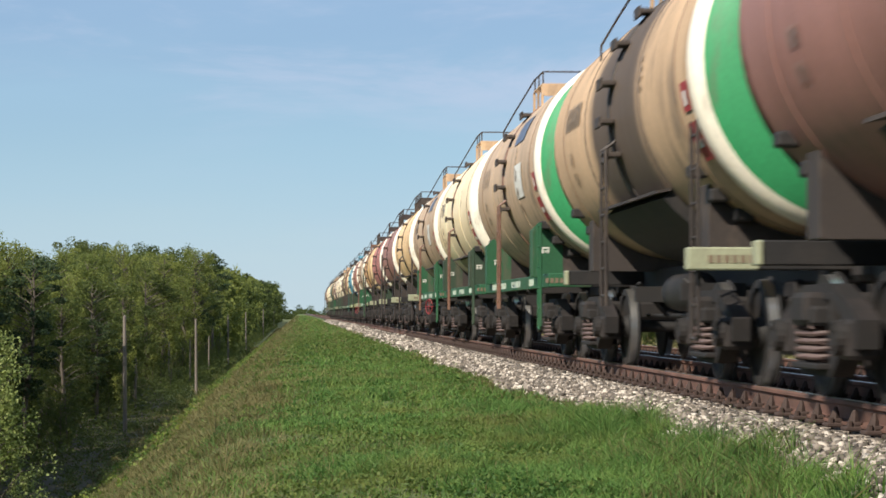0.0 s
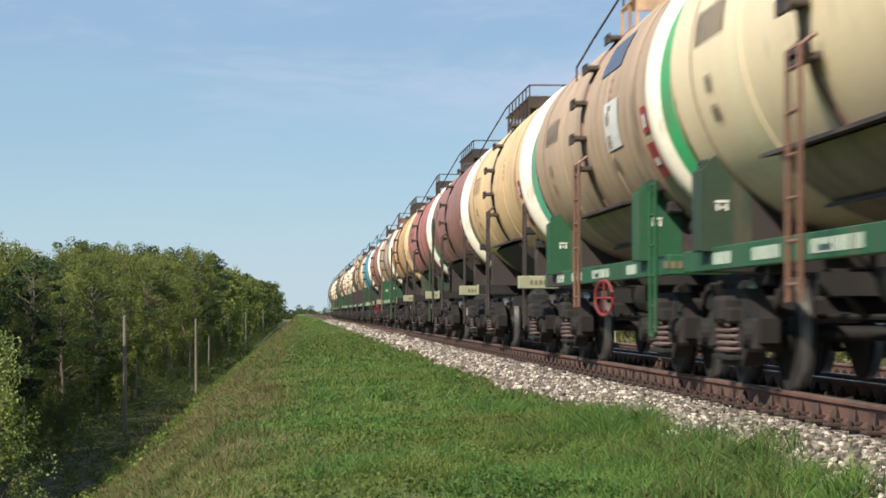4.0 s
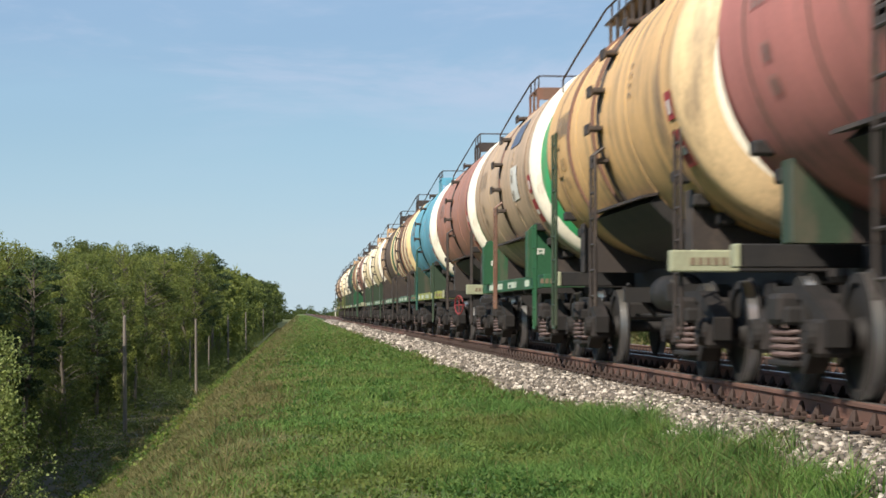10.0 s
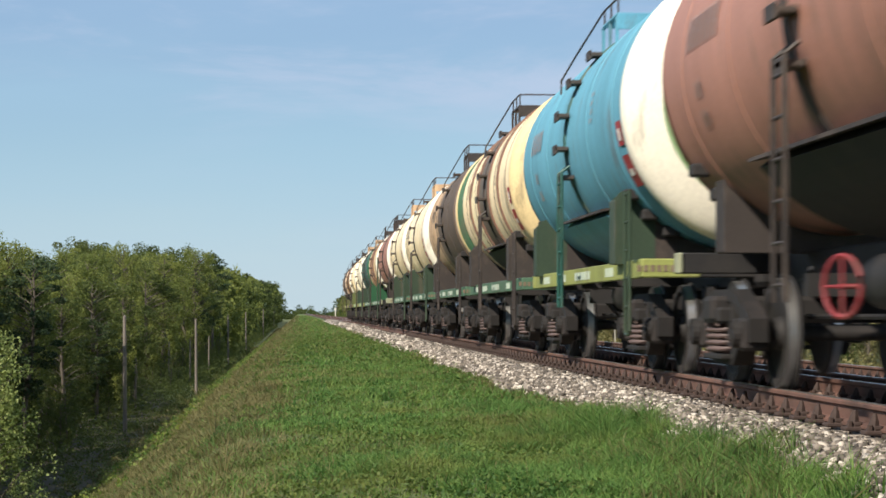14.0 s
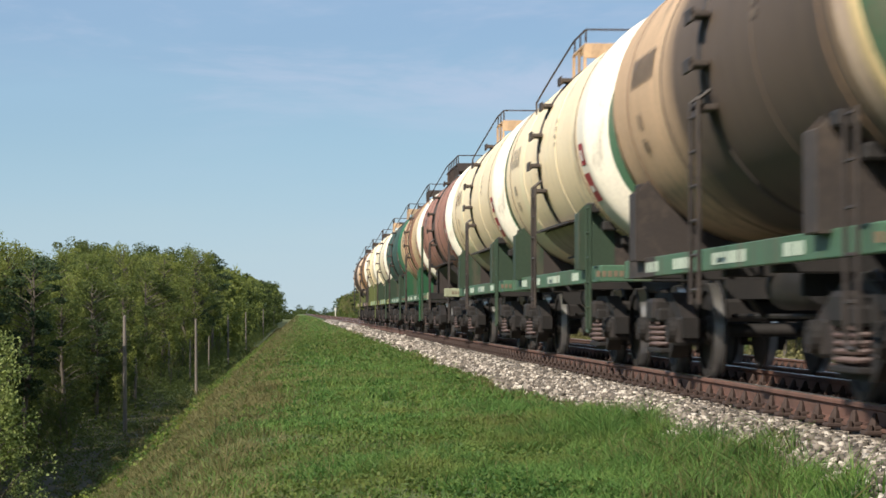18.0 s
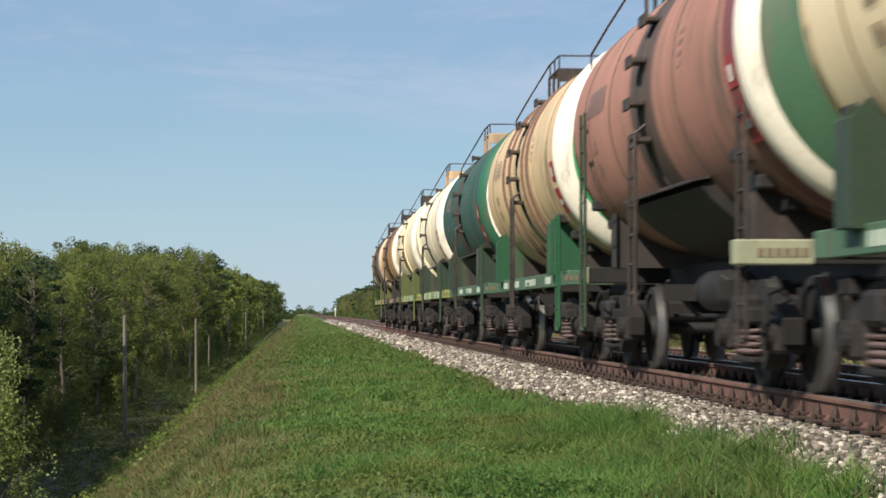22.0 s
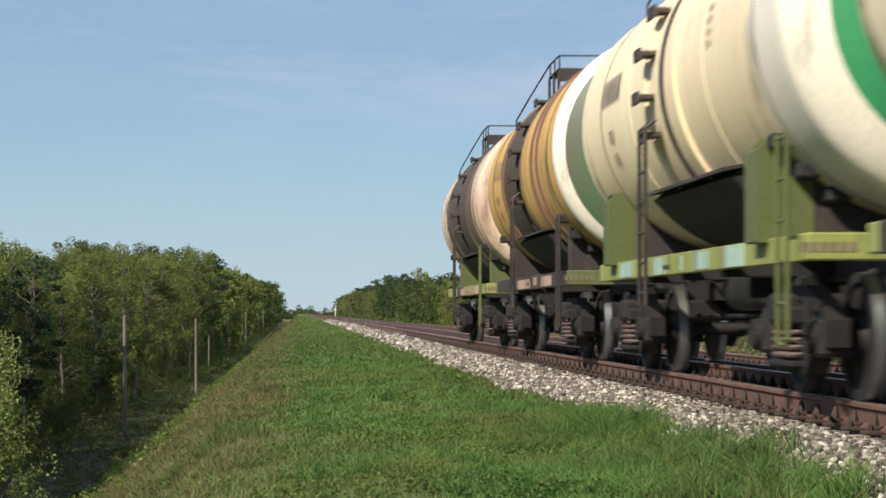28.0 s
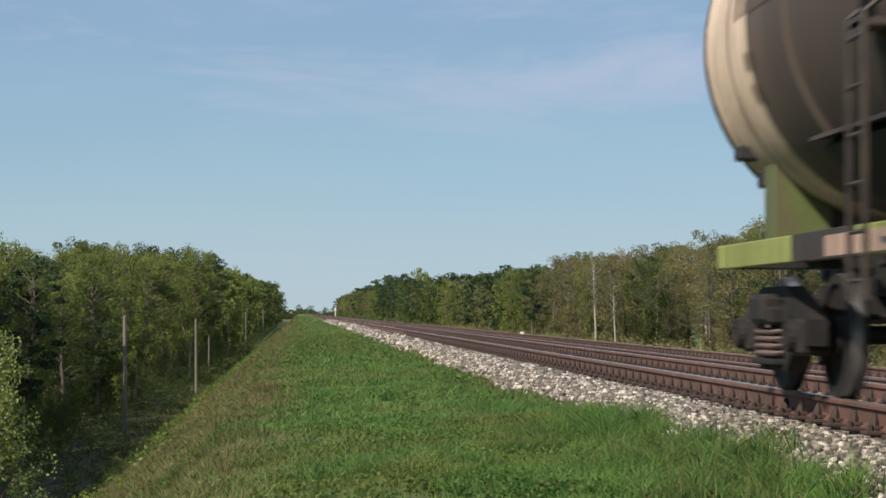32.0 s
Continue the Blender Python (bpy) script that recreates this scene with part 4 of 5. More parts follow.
def bogie(car, yc):
    b = part("bogie", shared("bogie_bolster", lambda: Geo().box(-1.25, 1.25, -0.22, 0.22, 0.56, 0.80, 0.04).box(-0.35, 0.35, -0.35, 0.35, 0.78, 0.96, 0.03), M_BOGIE), None, car, "grimy cast-steel four-wheel bogie")
    b.location = (0, yc, 0)
    for s in (-1, 1):
        f = part("side_frame", shared("side_frame", side_frame, M_BOGIE), None, b)
        f.location = (s * 1.02, 0, 0)
        for dy in (-0.225, 0.0, 0.225):
            sp = part("spring", shared("spring", spring, M_SPRING, True), None, b)
            sp.location = (s * 1.10, dy, 0)
        be = part("bolster_end", shared("bolster_end", bolster_end, M_BOGIE), None, b)
        be.location, be.rotation_euler = (s * 1.02, 0, 0), (0, 0, 0 if s < 0 else math.pi)
        for dy in (-0.925, 0.925):
            ab = part("axle_box", shared("axle_box", axle_box, M_BOGIE), None, b)
            ab.location, ab.rotation_euler = (s * 1.02, dy, 0.475), (0, 0, 0 if s < 0 else math.pi)
            sh = part("brake_shoe", shared("brake_shoe", brake_shoe, M_BOGIE), None, b)
            sh.location, sh.rotation_euler = (s * 0.78, dy - math.copysign(0.54, dy), 0.44), (0, 0, 0 if dy > 0 else math.pi)
    for dy in (-0.925, 0.925):
        w = part("wheelset", shared("axle", lambda: Geo().lathe_x([(-1.10, 0.065), (-0.84, 0.07), (0.0, 0.065), (0.84, 0.07), (1.10, 0.065)], 12), M_WHEEL, True), None, car, "dark steel wheels on their axle")
        w.location = (0, yc + dy, 0.475)
        for s in (-1, 1):
            for nm, mk, m in (("wheel", wheel, M_WHEEL), ("tyre", tyre_ring, M_TYRE)):
                o = part(nm, shared(nm, mk, m, True), None, w, "bright worn tyre" if nm == "tyre" else "")
                o.rotation_euler = (0, 0, 0 if s < 0 else math.pi)
        WHEELS.append((w, yc + dy))
    return b


def patch(y0, y1, a0, a1, r=RAD + 0.012, both=True):
    """A piece of the tank's skin between two places along it and two heights in degrees."""
    n, k = max(2, int((y1 - y0) / 0.4)), max(2, int(abs(a1 - a0) / 5))
    g = Geo()
    for s in ((-1, 1) if both else (-1,)):
        g.rings([[(s * r * math.cos(radians(a0 + (a1 - a0) * j / k)), y0 + (y1 - y0) * i / n, AXIS + r * math.sin(radians(a0 + (a1 - a0) * j / k))) for j in range(k + 1)] for i in range(n + 1)], closed=False, caps=False)
    return g


def tank_shell(rear=0.0):
    """The tank with its domed ends; rear: how much longer it is behind."""
    prof = []
    for i in range(25):
        t = i / 24 * math.pi / 2
        prof.append((-HALF - 0.42 * math.cos(t), max(0.01, RAD * math.sin(t) ** 0.8)))
    prof += [(-HALF + 0.5 * k, RAD) for k in range(1, 21)]
    prof += [(-y + rear, r) for y, r in prof[24::-1]]
    return Geo().lathe_y(prof, 72, 0, AXIS)


def band_shell(y0, y1, lift):
    """A painted zone round the tank."""
    return Geo().lathe_y([(y0 + (y1 - y0) * i / 4, RAD + lift) for i in range(5)], 64, 0, AXIS)


def dome_shell(t0, t1, lift, wrap=0.0):
    """A painted ring of the front dome, from the rim (t 0) to the middle (t 1.57); wrap: how far it laps over the flank."""
    prof = [(-HALF + wrap, RAD + lift)] if wrap else []
    prof += [(-HALF - (0.42 + lift) * math.sin(t), max(0.01, (RAD + lift) * math.cos(t) ** 0.8)) for t in np.linspace(t0, min(t1, 1.56), 14)]
    return Geo().lathe_y(prof, 64, 0, AXIS)


def hoop(y, w, lift=0.012, a0=0, a1=360):
    """A narrow raised hoop round the tank."""
    return Geo().lathe_y([(y - w / 2, RAD), (y - w / 2 + 0.008, RAD + lift), (y + w / 2 - 0.008, RAD + lift), (y + w / 2, RAD)], 64, 0, AXIS, a0, a1)


def side_ladder(car, s, y, m):
    """A ladder that stands off the tank's flank; step brackets go on up to the platform."""
    w, z0, z1 = 0.36, 0.72, 2.42
    g = Geo()
    for d in (-w / 2, w / 2):
        g.tube([(s * 1.60, d, z0), (s * 1.60, d, z1), (s * 1.50, d, z1 + 0.08)], 0.022, 6)
    lad = part("ladder", shared("ladder%d" % s, lambda: g, m), None, car, "narrow steel ladder up the tank's flank")
    lad.location = (0, y, 0)
    for i in range(6):
        r = part("rung", shared("rung%d" % s, lambda: Geo().tube([(s * 1.60, -w / 2, 0), (s * 1.60, w / 2, 0)], 0.015, 6), m), None, lad)
        r.location = (0, 0, z0 + 0.12 + 0.29 * i)
    for a in (-19, -5, 11, 28, 45):
        b = part("step_bracket", shared("step_bracket%d" % s, lambda: Geo().box(min(s * 0.0, s * 0.17), max(s * 0.0, s * 0.17), -0.17, 0.17, -0.025, 0.025, 0.008).box(min(s * 0.14, s * 0.17), max(s * 0.14, s * 0.17), -0.17, 0.17, -0.07, 0.05, 0.008), PAINT["soot"]), None, car, "step bracket on the tank")
        b.location = (s * (RAD + 0.005) * math.cos(radians(a)), y + random.uniform(-0.05, 0.05), AXIS + (RAD + 0.005) * math.sin(radians(a)))


def corner_steps(car, name, label, s, y, z0, z1, m, w=0.30, hw=1.42):
    """A short ladder: one bent bar for both stiles, and its rungs."""
    key = "%s%d%.2f" % (name, s, z1)
    loop = [(0, -w / 2, z1), (0, -w / 2, z0 + 0.04), (0, -w / 2 + 0.04, z0), (0, w / 2 - 0.04, z0), (0, w / 2, z0 + 0.04), (0, w / 2, z1)]
    lad = part(name, shared(key, lambda: Geo().tube(loop, 0.02, 6), m), None, car, label)
    lad.location = (s * hw, y, 0)
    z = z0 + 0.3
    while z < z1:
        r = part("rung", shared("short_rung%.2f" % w, lambda: Geo().tube([(0, -w / 2, 0), (0, w / 2, 0)], 0.014, 5), m), None, lad)
        r.location = (0, 0, z)
        z += 0.3
    return lad


def saddle_top(x, hw, zo):
    """The upper edge of a cradle plate: the tank's round inside, a sloping shoulder outside."""
    x = abs(x)
    if hw > 1.3 and x > 1.28:
        return zo + (2.03 - zo) * (hw - x) / (hw - 1.28)
    return AXIS - math.sqrt((RAD + 0.012) ** 2 - x * x)


def saddle_plate(hw, zo, y, xs, sides=(1,), plates=((-0.2, -0.17), (0.17, 0.2)), faces=True):
    """Two cradle plates across the wagon over a run of places, cut out to the tank's round, with an outer edge plate."""
    g = Geo()
    n = len(xs)
    for d0, d1 in plates:
        for s in sides:
            loops = [[(s * x, y + d, z) for x, z in [(x, ZT - 0.03) for x in xs] + [(x, saddle_top(x, hw, zo)) for x in xs[::-1]]] for d in (d0, d1)]
            v, m = loops[0] + loops[1], 2 * n
            f = [(i, (i + 1) % m, m + (i + 1) % m, m + i) for i in range(m)]
            f += [(k + i, k + i + 1, k + m - 2 - i, k + m - 1 - i) for k in (0, m) for i in range(n - 1)]
            g.add(v, f)
    if faces:
        for s in sides:
            g.box(min(s * (hw - 0.03), s * (hw + 0.003)), max(s * (hw - 0.03), s * (hw + 0.003)), y - 0.203, y + 0.203, ZT - 0.03, saddle_top(hw, hw, zo) + 0.02, 0.01)
    return g


def saddle_mark(e, s):
    """Two short strokes in white on the cradle plate's face."""
    g, y = Geo(), e * 3.9 - 0.206
    for i in range(3):
        x = s * (1.27 - 0.04 * i)
        g.box(x - 0.012, x + 0.012, y, y + 0.008, 1.54 + 0.015 * (i % 2), 1.60 - 0.02 * (i % 2))
    return g.box(s * 1.23 - 0.06, s * 1.23 + 0.06, y, y + 0.008, 1.61, 1.63)


def hatch(y):
    ang = [2 * math.pi * i / 20 for i in range(20)]
    return Geo().rings([[(r * math.cos(t), y + r * math.sin(t), z) for t in ang] for r, z in ((0.33, AXIS + RAD - 0.08), (0.33, AXIS + RAD + 0.10), (0.37, AXIS + RAD + 0.11), (0.36, AXIS + RAD + 0.15), (0.1, AXIS + RAD + 0.19))])


def platform(car, m, long):
    """The inspection platform by the hatch, boxed in front, with its handrails."""
    z0, z1, zr = AXIS + 1.36, AXIS + 1.57, AXIS + 1.76
    y0, y1 = TY - 0.55, TY + (3.6 if long else 0.75)
    g = Geo().box(-0.92, 0.92, y0, y1, z1 - 0.03, z1, 0.006).box(-0.92, 0.92, y0 - 0.02, y0 + 0.01, z0, z1 - 0.03, 0.004)
    for x in (-0.9, 0.9):
        y = y0 + 0.1
        while y < y1:
            g.box(x - 0.02, x + 0.02, y, y + 0.05, AXIS + 1.2, z1 - 0.03)
            y += 0.6
    p = part("platform", g, m, car, "inspection platform beside the filling hatch")
    for x in (-0.9, 0.9):
        r = Geo()
        y = y0 + 0.02
        while y < y1 + 0.02:
            r.tube([(x, y, z1), (x, y, zr)], 0.014, 5)
            y += 0.6
        r.tube([(x, y0, zr), (x, y1, zr), (x * 1.28, y1 + 0.9, AXIS + 1.28), (x * 1.45, y1 + 1.3, AXIS + 0.98), (x * 1.45, y1 + 1.3, AXIS + 0.8)], 0.015, 5)
        part("handrail", r, PAINT["soot"], p, "thin steel handrail")
    part("handrail", Geo().tube([(-0.9, y0, zr), (0.9, y0, zr)], 0.014, 5), PAINT["soot"], p, "thin steel handrail")
    return p


def lettering(y, a, rows, count, size, seed):
    """Words and numbers that cannot be read: short bars on the tank's flank."""
    rs = np.random.RandomState(seed)
    g = Geo()
    for r in range(rows):
        yy = y
        for i in range(count):
            w = size * rs.uniform(0.18, 0.30)
            da = math.degrees(size * 1.0 / RAD)
            top = a - r * da * 1.7
            q = patch(yy - w, yy, top - da, top, RAD + 0.014)
            g.add(q.v, q.f)
            yy -= w + size * 0.32
    return g


def coupler(e):
    g = Geo().box(-0.12, 0.12, min(e * 5.3, e * 5.75), max(e * 5.3, e * 5.75), 0.98, 1.18, 0.03)
    g.box(-0.22, 0.18, min(e * 5.7, e * 5.98), max(e * 5.7, e * 5.98), 0.92, 1.24, 0.05)
    return g


def end_y(e):
    """How far an end beam's faces lie from the wagon's middle: inner, outer."""
    return (-5.18, -5.4) if e < 0 else (4.82, 5.04)


def end_beam(e, bw):
    """The beam across a wagon's end, dark between its ends in the frame's colour."""
    lap = 0.62 if e < 0 else 0.05
    return Geo().box(-bw + lap, bw - lap, min(end_y(e)) + 0.02, max(end_y(e)) - 0.02, ZB, ZT, 0.012)


def beam_end(e, s, bw):
    """The painted outer end of an end beam: a broad plate in front, a short cap behind."""
    lap = 0.62 if e < 0 else 0.05
    return Geo().box(min(s * bw, s * (bw - lap)), max(s * bw, s * (bw - lap)), min(end_y(e)), max(end_y(e)), ZB, ZT, 0.012)


def hose(e):
    return Geo().tube([(0.3, e * 5.4, 1.0), (0.3, e * 5.62, 0.82), (0.2, e * 5.85, 0.68), (0.08, e * 5.98, 0.72)], 0.028, 7)


def jacket(y0, y1, thick=0.13):
    """The lower heating jacket: a second skin with a ledge along its upper edge."""
    r0, r1 = RAD + 0.002, RAD + thick
    g = Geo()
    ang = [radians(-40 - 100 * i / 16) for i in range(17)]
    loop = [(r1 * math.cos(t), AXIS + r1 * math.sin(t)) for t in ang] + [(r0 * math.cos(t), AXIS + r0 * math.sin(t)) for t in ang[::-1]]
    n = len(loop)
    v = [(x, y0, z) for x, z in loop] + [(x, y1, z) for x, z in loop]
    f = [(i, (i + 1) % n, n + (i + 1) % n, n + i) for i in range(n)]
    f += [(i, i + 1, n - 2 - i, n - 1 - i) for i in range(16)] + [(n + i, n + i + 1, 2 * n - 2 - i, 2 * n - 1 - i) for i in range(16)]
    return g.add(v, f)


def ledge(deg, out, s, y0=-2.05, y1=2.05):
    """A flat strip standing out from one flank of the tank."""
    c, d = math.cos(radians(deg)), math.sin(radians(deg))
    x0, x1, z0, z1 = s * RAD * c, s * (RAD * c + out), AXIS + RAD * d, AXIS + RAD * d - 0.03
    return Geo().rings([[(x0, y, z0), (x1, y, z1), (x1, y, z1 - 0.03), (x0, y, z0 - 0.03)] for y in (y0, y1)])


def wagon(k, spec):
    car = tagged(new("tank_wagon"), spec["label"], "tank wagon", "wagons of the freight train")
    side = spec["side"]                       # "sill": full-length side sills; "open": end beams alone
    body = PAINT[spec["body"]]
    if "stain" in spec:
        c, d = PALETTE[spec["body"]]
        body = paint(spec["body"] + "_stained_paint", c, max(d, 0.4), rough=0.7, stain=spec["stain"], stain_colour=spec.get("spill", (0.07, 0.05, 0.038)))
    frame_m, trim = PAINT[spec["frame"]], PAINT[spec.get("trim", "soot")]
    plate_m = PAINT[spec.get("plate", spec["frame"] if side == "sill" else "soot").replace("frame_dull_green", "plate_olive")]
    tank = part("tank", shared("tank%.1f" % spec.get("rear", 0.0), lambda: tank_shell(spec.get("rear", 0.0)), body, True), None, car, spec.get("tank", "weathered " + spec["body"].replace("_", " ") + " steel tank"))
    tank.location = (0, TY, 0)
    for i, (col, t0, t1) in enumerate(spec.get("front", ())):
        part("painted_dome", dome_shell(t0, t1, 0.016 + 0.001 * i, 0.12 if t0 == 0 else 0.0), PAINT[col], tank, col.replace("_", " ") + " painted tank end", True)
    for i, (col, y0, y1) in enumerate(spec["bands"]):
        part("painted_band", band_shell(y0, y1, 0.004 + 0.0008 * i), PAINT[col], tank, col.replace("_", " ") + " painted band", True)
    for y in spec.get("seams", (-4.05, -2.0, 2.0, 4.05)):
        worn = abs(y) > 3 and spec["body"] in ("cream", "ivory", "beige", "ochre", "sand", "tan", "grey_tan")
        part("weld_seam", shared("weld_seam", lambda: hoop(0, 0.045, 0.008), PAINT["seam_brown"] if worn else body, True), None, tank, "rust-brown weld seam" if worn else "").location = (0, y, 0)
    for y in spec.get("rings", ()):
        part("reinforcing_ring", shared("ring", lambda: hoop(0, 0.12, 0.035), PAINT["rust"] if spec.get("dirty_rings") else body, True), None, tank).location = (0, y, 0)
    part("strap", shared("strap", lambda: hoop(0, 0.16, 0.02), trim, True), None, car, "dark strap round the tank").location = (0, TY + spec.get("strap", 0.0), 0)
    part("hatch", shared("hatch", lambda: hatch(0.75), trim, True), None, tank, "round filling hatch")
    platform(car, PAINT[spec.get("top", spec.get("trim", "soot"))], spec.get("long", False))
    for s in (-1, 1):
        side_ladder(car, s, TY + spec.get("ladder", -0.2), trim)
        corner_steps(car, "corner_ladder", "steps at the wagon's corner", s, -5.0, 0.42, 1.95 if side == "sill" else 2.35, plate_m)
    if spec.get("end_ladder"):
        for s in (-1,):
            corner_steps(car, "end_ladder", "upright ladder at the wagon's end", s, 3.4, 0.45, 3.0, PAINT[spec["end_ladder"]], 0.36, 1.56)
    # the last two wagons carry an added black one to darken their lower half
    if spec.get("jacket", True):
        # body-coloured jackets: grime, with the shade below the ledge put into the colour
        part("heating_jacket", shared("jacket", lambda: jacket(-2.0, 2.0, 0.05 if spec.get("jacket_body") else 0.13), PAINT[spec.get("jacket_paint", "black")] if not spec.get("jacket_body") else PAINT["belly_grime_shade"]), None, tank, "lower heating jacket with a ledge")
        for i, (deg, out) in enumerate(((-39, 0.17), (-62, 0.12))):
            for s in (-1, 1):
                part("jacket_ledge", shared("jacket_ledge%d%d" % (i, s), lambda: ledge(deg, out, s), PAINT["soot"]), None, tank, "narrow ledge along the heating jacket")
    # underframe
    part("centre_sill", shared("centre_sill", lambda: Geo().box(-0.28, 0.28, -5.3, 5.3, 0.92, 1.22, 0.02), M_BLACK), None, car, "black centre sill")
    part("bottom_valve", shared("bottom_valve", lambda: Geo().tube([(0, 0, AXIS - RAD + 0.02), (0, 0, 0.75)], [0.16, 0.11], 12), M_BLACK, True), None, car)
    part("air_reservoir", shared("air_reservoir", lambda: Geo().lathe_y([(-1.15, 0.05), (-1.12, 0.17), (-1.0, 0.21), (0.2, 0.21), (0.32, 0.17), (0.35, 0.05)], 16, -0.62, 0.88, caps=True), M_BLACK, True), None, car, "dark air reservoir under the frame")
    part("brake_rod", shared("brake_rod", lambda: Geo().tube([(-0.5, -3.2, 0.62), (-0.5, 3.2, 0.62)], 0.025).tube([(-0.9, -1.6, 1.0), (-0.5, -1.9, 0.6)], 0.025).tube([(-0.9, 1.4, 1.0), (-0.5, 1.7, 0.6)], 0.025).box(-0.95, 0.95, 1.3, 1.42, 0.78, 0.96).box(-0.95, 0.95, -1.72, -1.6, 0.78, 0.96), M_BLACK), None, car)
    hw, zo = (1.42, 1.88) if side == "sill" and not spec.get("narrow") else (1.12, 1.80)
    bw = 1.33 if side == "sill" else 1.55
    for e in (-1, 1):
        beam = part("end_beam", shared("end_beam%d%s" % (e, side), lambda: end_beam(e, bw if e < 0 else min(bw, 1.34)), M_BLACK), None, car, "dark steel end beam")
        for s in (-1, 1):
            part("beam_end", shared("beam_end%d%d%s" % (e, s, side), lambda: beam_end(e, s, bw if e < 0 else min(bw, 1.34)), frame_m), None, beam, spec["frame"].replace("frame_", "").replace("_", " ") + " painted beam end")
        if e < 0:
            part("beam_lettering", shared("beam_lettering", lambda: bars_flat(), PAINT["letter_dark"]), None, beam, "unreadable markings")
        part("coupler", shared("coupler%d" % e, lambda: coupler(e), M_BOGIE), None, car, "automatic coupler")
        part("air_hose", shared("hose%d" % e, lambda: hose(e), M_BLACK, True), None, car, "black rubber brake hose")
        # the inner plates are dark; only the wings take the plate colour
        inner = hw - 0.45
        for i, plate in enumerate(((-0.2, -0.17), (0.17, 0.2))):
            saddle = part("saddle", shared("saddle%d%d%.2f" % (e, i, hw), lambda: saddle_plate(hw, zo, e * 3.9, [inner * j / 8 for j in range(-8, 9)], plates=(plate,), faces=False), PAINT["soot"]), None, car, "dark inner cradle plate under the tank")
        for s in (-1, 1):
            part("saddle_wing", shared("saddle_wing%d%d%.2f" % (e, s, hw), lambda: saddle_plate(hw, zo, e * 3.9, [inner + (hw - inner) * i / 10 for i in range(11)], (s,)), plate_m), None, saddle, "painted outer wing of the cradle")
        if spec.get("marks"):
            for s in (-1, 1):
                part("saddle_mark", shared("saddle_mark%d%d" % (e, s), lambda: saddle_mark(e, s), PAINT["sign_white"]), None, car, "small white stencilled mark")["kind"] = "stuff"
        bogie(car, e * 3.9)
        for s in (-1, 1):
            for a in (-36, -47, -58):
                c = part("tank_clamp", shared("tank_clamp", lambda: Geo().box(-0.09, 0.09, -0.1, 0.1, -0.06, 0.06, 0.02), M_BLACK), None, car)
                c.location = (s * (RAD + 0.03) * math.cos(radians(a)), e * 4.2, AXIS + (RAD + 0.03) * math.sin(radians(a)))
    if side == "sill":
        for s in (-1, 1):
            sill = part("side_sill", shared("side_sill%d" % s, lambda: Geo().box(min(s * 1.32, s * 1.24), max(s * 1.32, s * 1.24), -5.18, 4.82, ZB, ZT, 0.008), frame_m), None, car, spec["frame"].replace("frame_", "").replace("_", " ") + " painted side sill")
            style = spec.get("sill", "letters")
            part("sill_lettering", shared("sill_%s%d" % (style, s), lambda: sill_bars(s, style), PAINT[{"letters": "sill_pale", "patches": "sill_mint", "pink": "sill_pink"}[style]]), None, sill, {"letters": "pale unreadable lettering", "patches": "pale mint patches and unreadable markings", "pink": "worn pinkish patches of old paint"}[style])["kind"] = "stuff"
            # a stretch of the sill coloured nearly black
            if spec.get("blackish"):
                part("oil_crust", shared("oil_crust%d%.1f" % (s, spec["blackish"][0]), lambda: Geo().box(min(s * 1.235, s * 1.324), max(s * 1.235, s * 1.324), *spec["blackish"], ZB - 0.004, ZT + 0.004, 0.006), PAINT["soot"]), None, sill, "near-black stretch of the sill")
        for y in (-1.9, 0.0, 1.9):
            part("cross_bearer", shared("cross_bearer", lambda: Geo().box(-1.24, 1.24, -0.08, 0.08, 0.96, 1.15, 0.01), M_BLACK), None, car).location = (0, y, 0)
    if spec.get("handwheel"):
        ring = [(0, 0.2 * math.cos(t), 0.2 * math.sin(t)) for t in np.linspace(0, 2 * math.pi, 21)]
        hwheel = part("brake_handwheel", shared("handwheel", lambda: Geo().tube(ring, 0.018, 6).tube([(0, 0, -0.2), (0, 0, 0.2)], 0.012).tube([(0, -0.2, 0), (0, 0.2, 0)], 0.012).tube([(-0.02, 0, 0), (0.14, 0, 0)], 0.02), PAINT["handwheel_red"], True), None, car, "red brake handwheel")
        hwheel.location, hwheel.rotation_euler = (-1.42, spec["handwheel"], 0.82), (0, 0, radians(22))
    # writing and signs
    pale = spec["body"] in ("brown", "maroon", "red", "blue", "dark_green")
    ink = PAINT["letter_pale" if pale else "letter_dark"]
    part("wagon_marking", shared("marking%d" % (k % 3), lambda: lettering(3.75 + 0.08 * (k % 3), 14, 1, 8, 0.30, k % 3), ink), None, tank, "unreadable bold markings")["kind"] = "stuff"
    part("small_print", shared("print%d" % (k % 4), lambda: lettering(-1.9 - 0.15 * (k % 4), 14, 4, 7, 0.06, 20 + k % 4), ink), None, tank, "lines of unreadable small print")["kind"] = "stuff"
    part("small_print", shared("print_b%d" % (k % 4), lambda: lettering(3.5, -8, 2, 4, 0.15, 40 + k % 4), ink), None, tank, "lines of unreadable small print")["kind"] = "stuff"
    if spec.get("sign", True):
        part("warning_sign", shared("sign_a", lambda: patch(-4.7, -4.35, -16, -6, both=False), PAINT["sign_red"]), None, tank, "red warning mark")
        part("warning_sign", shared("sign_b", lambda: patch(-4.75, -4.3, -34, -20, both=False), PAINT["sign_red"]), None, tank, "red warning mark")
        part("sign_mark", shared("sign_mark_a", lambda: patch(-4.6, -4.45, -14, -9, RAD + 0.016, False), PAINT["sign_white"]), None, tank, "white mark on a warning sign")
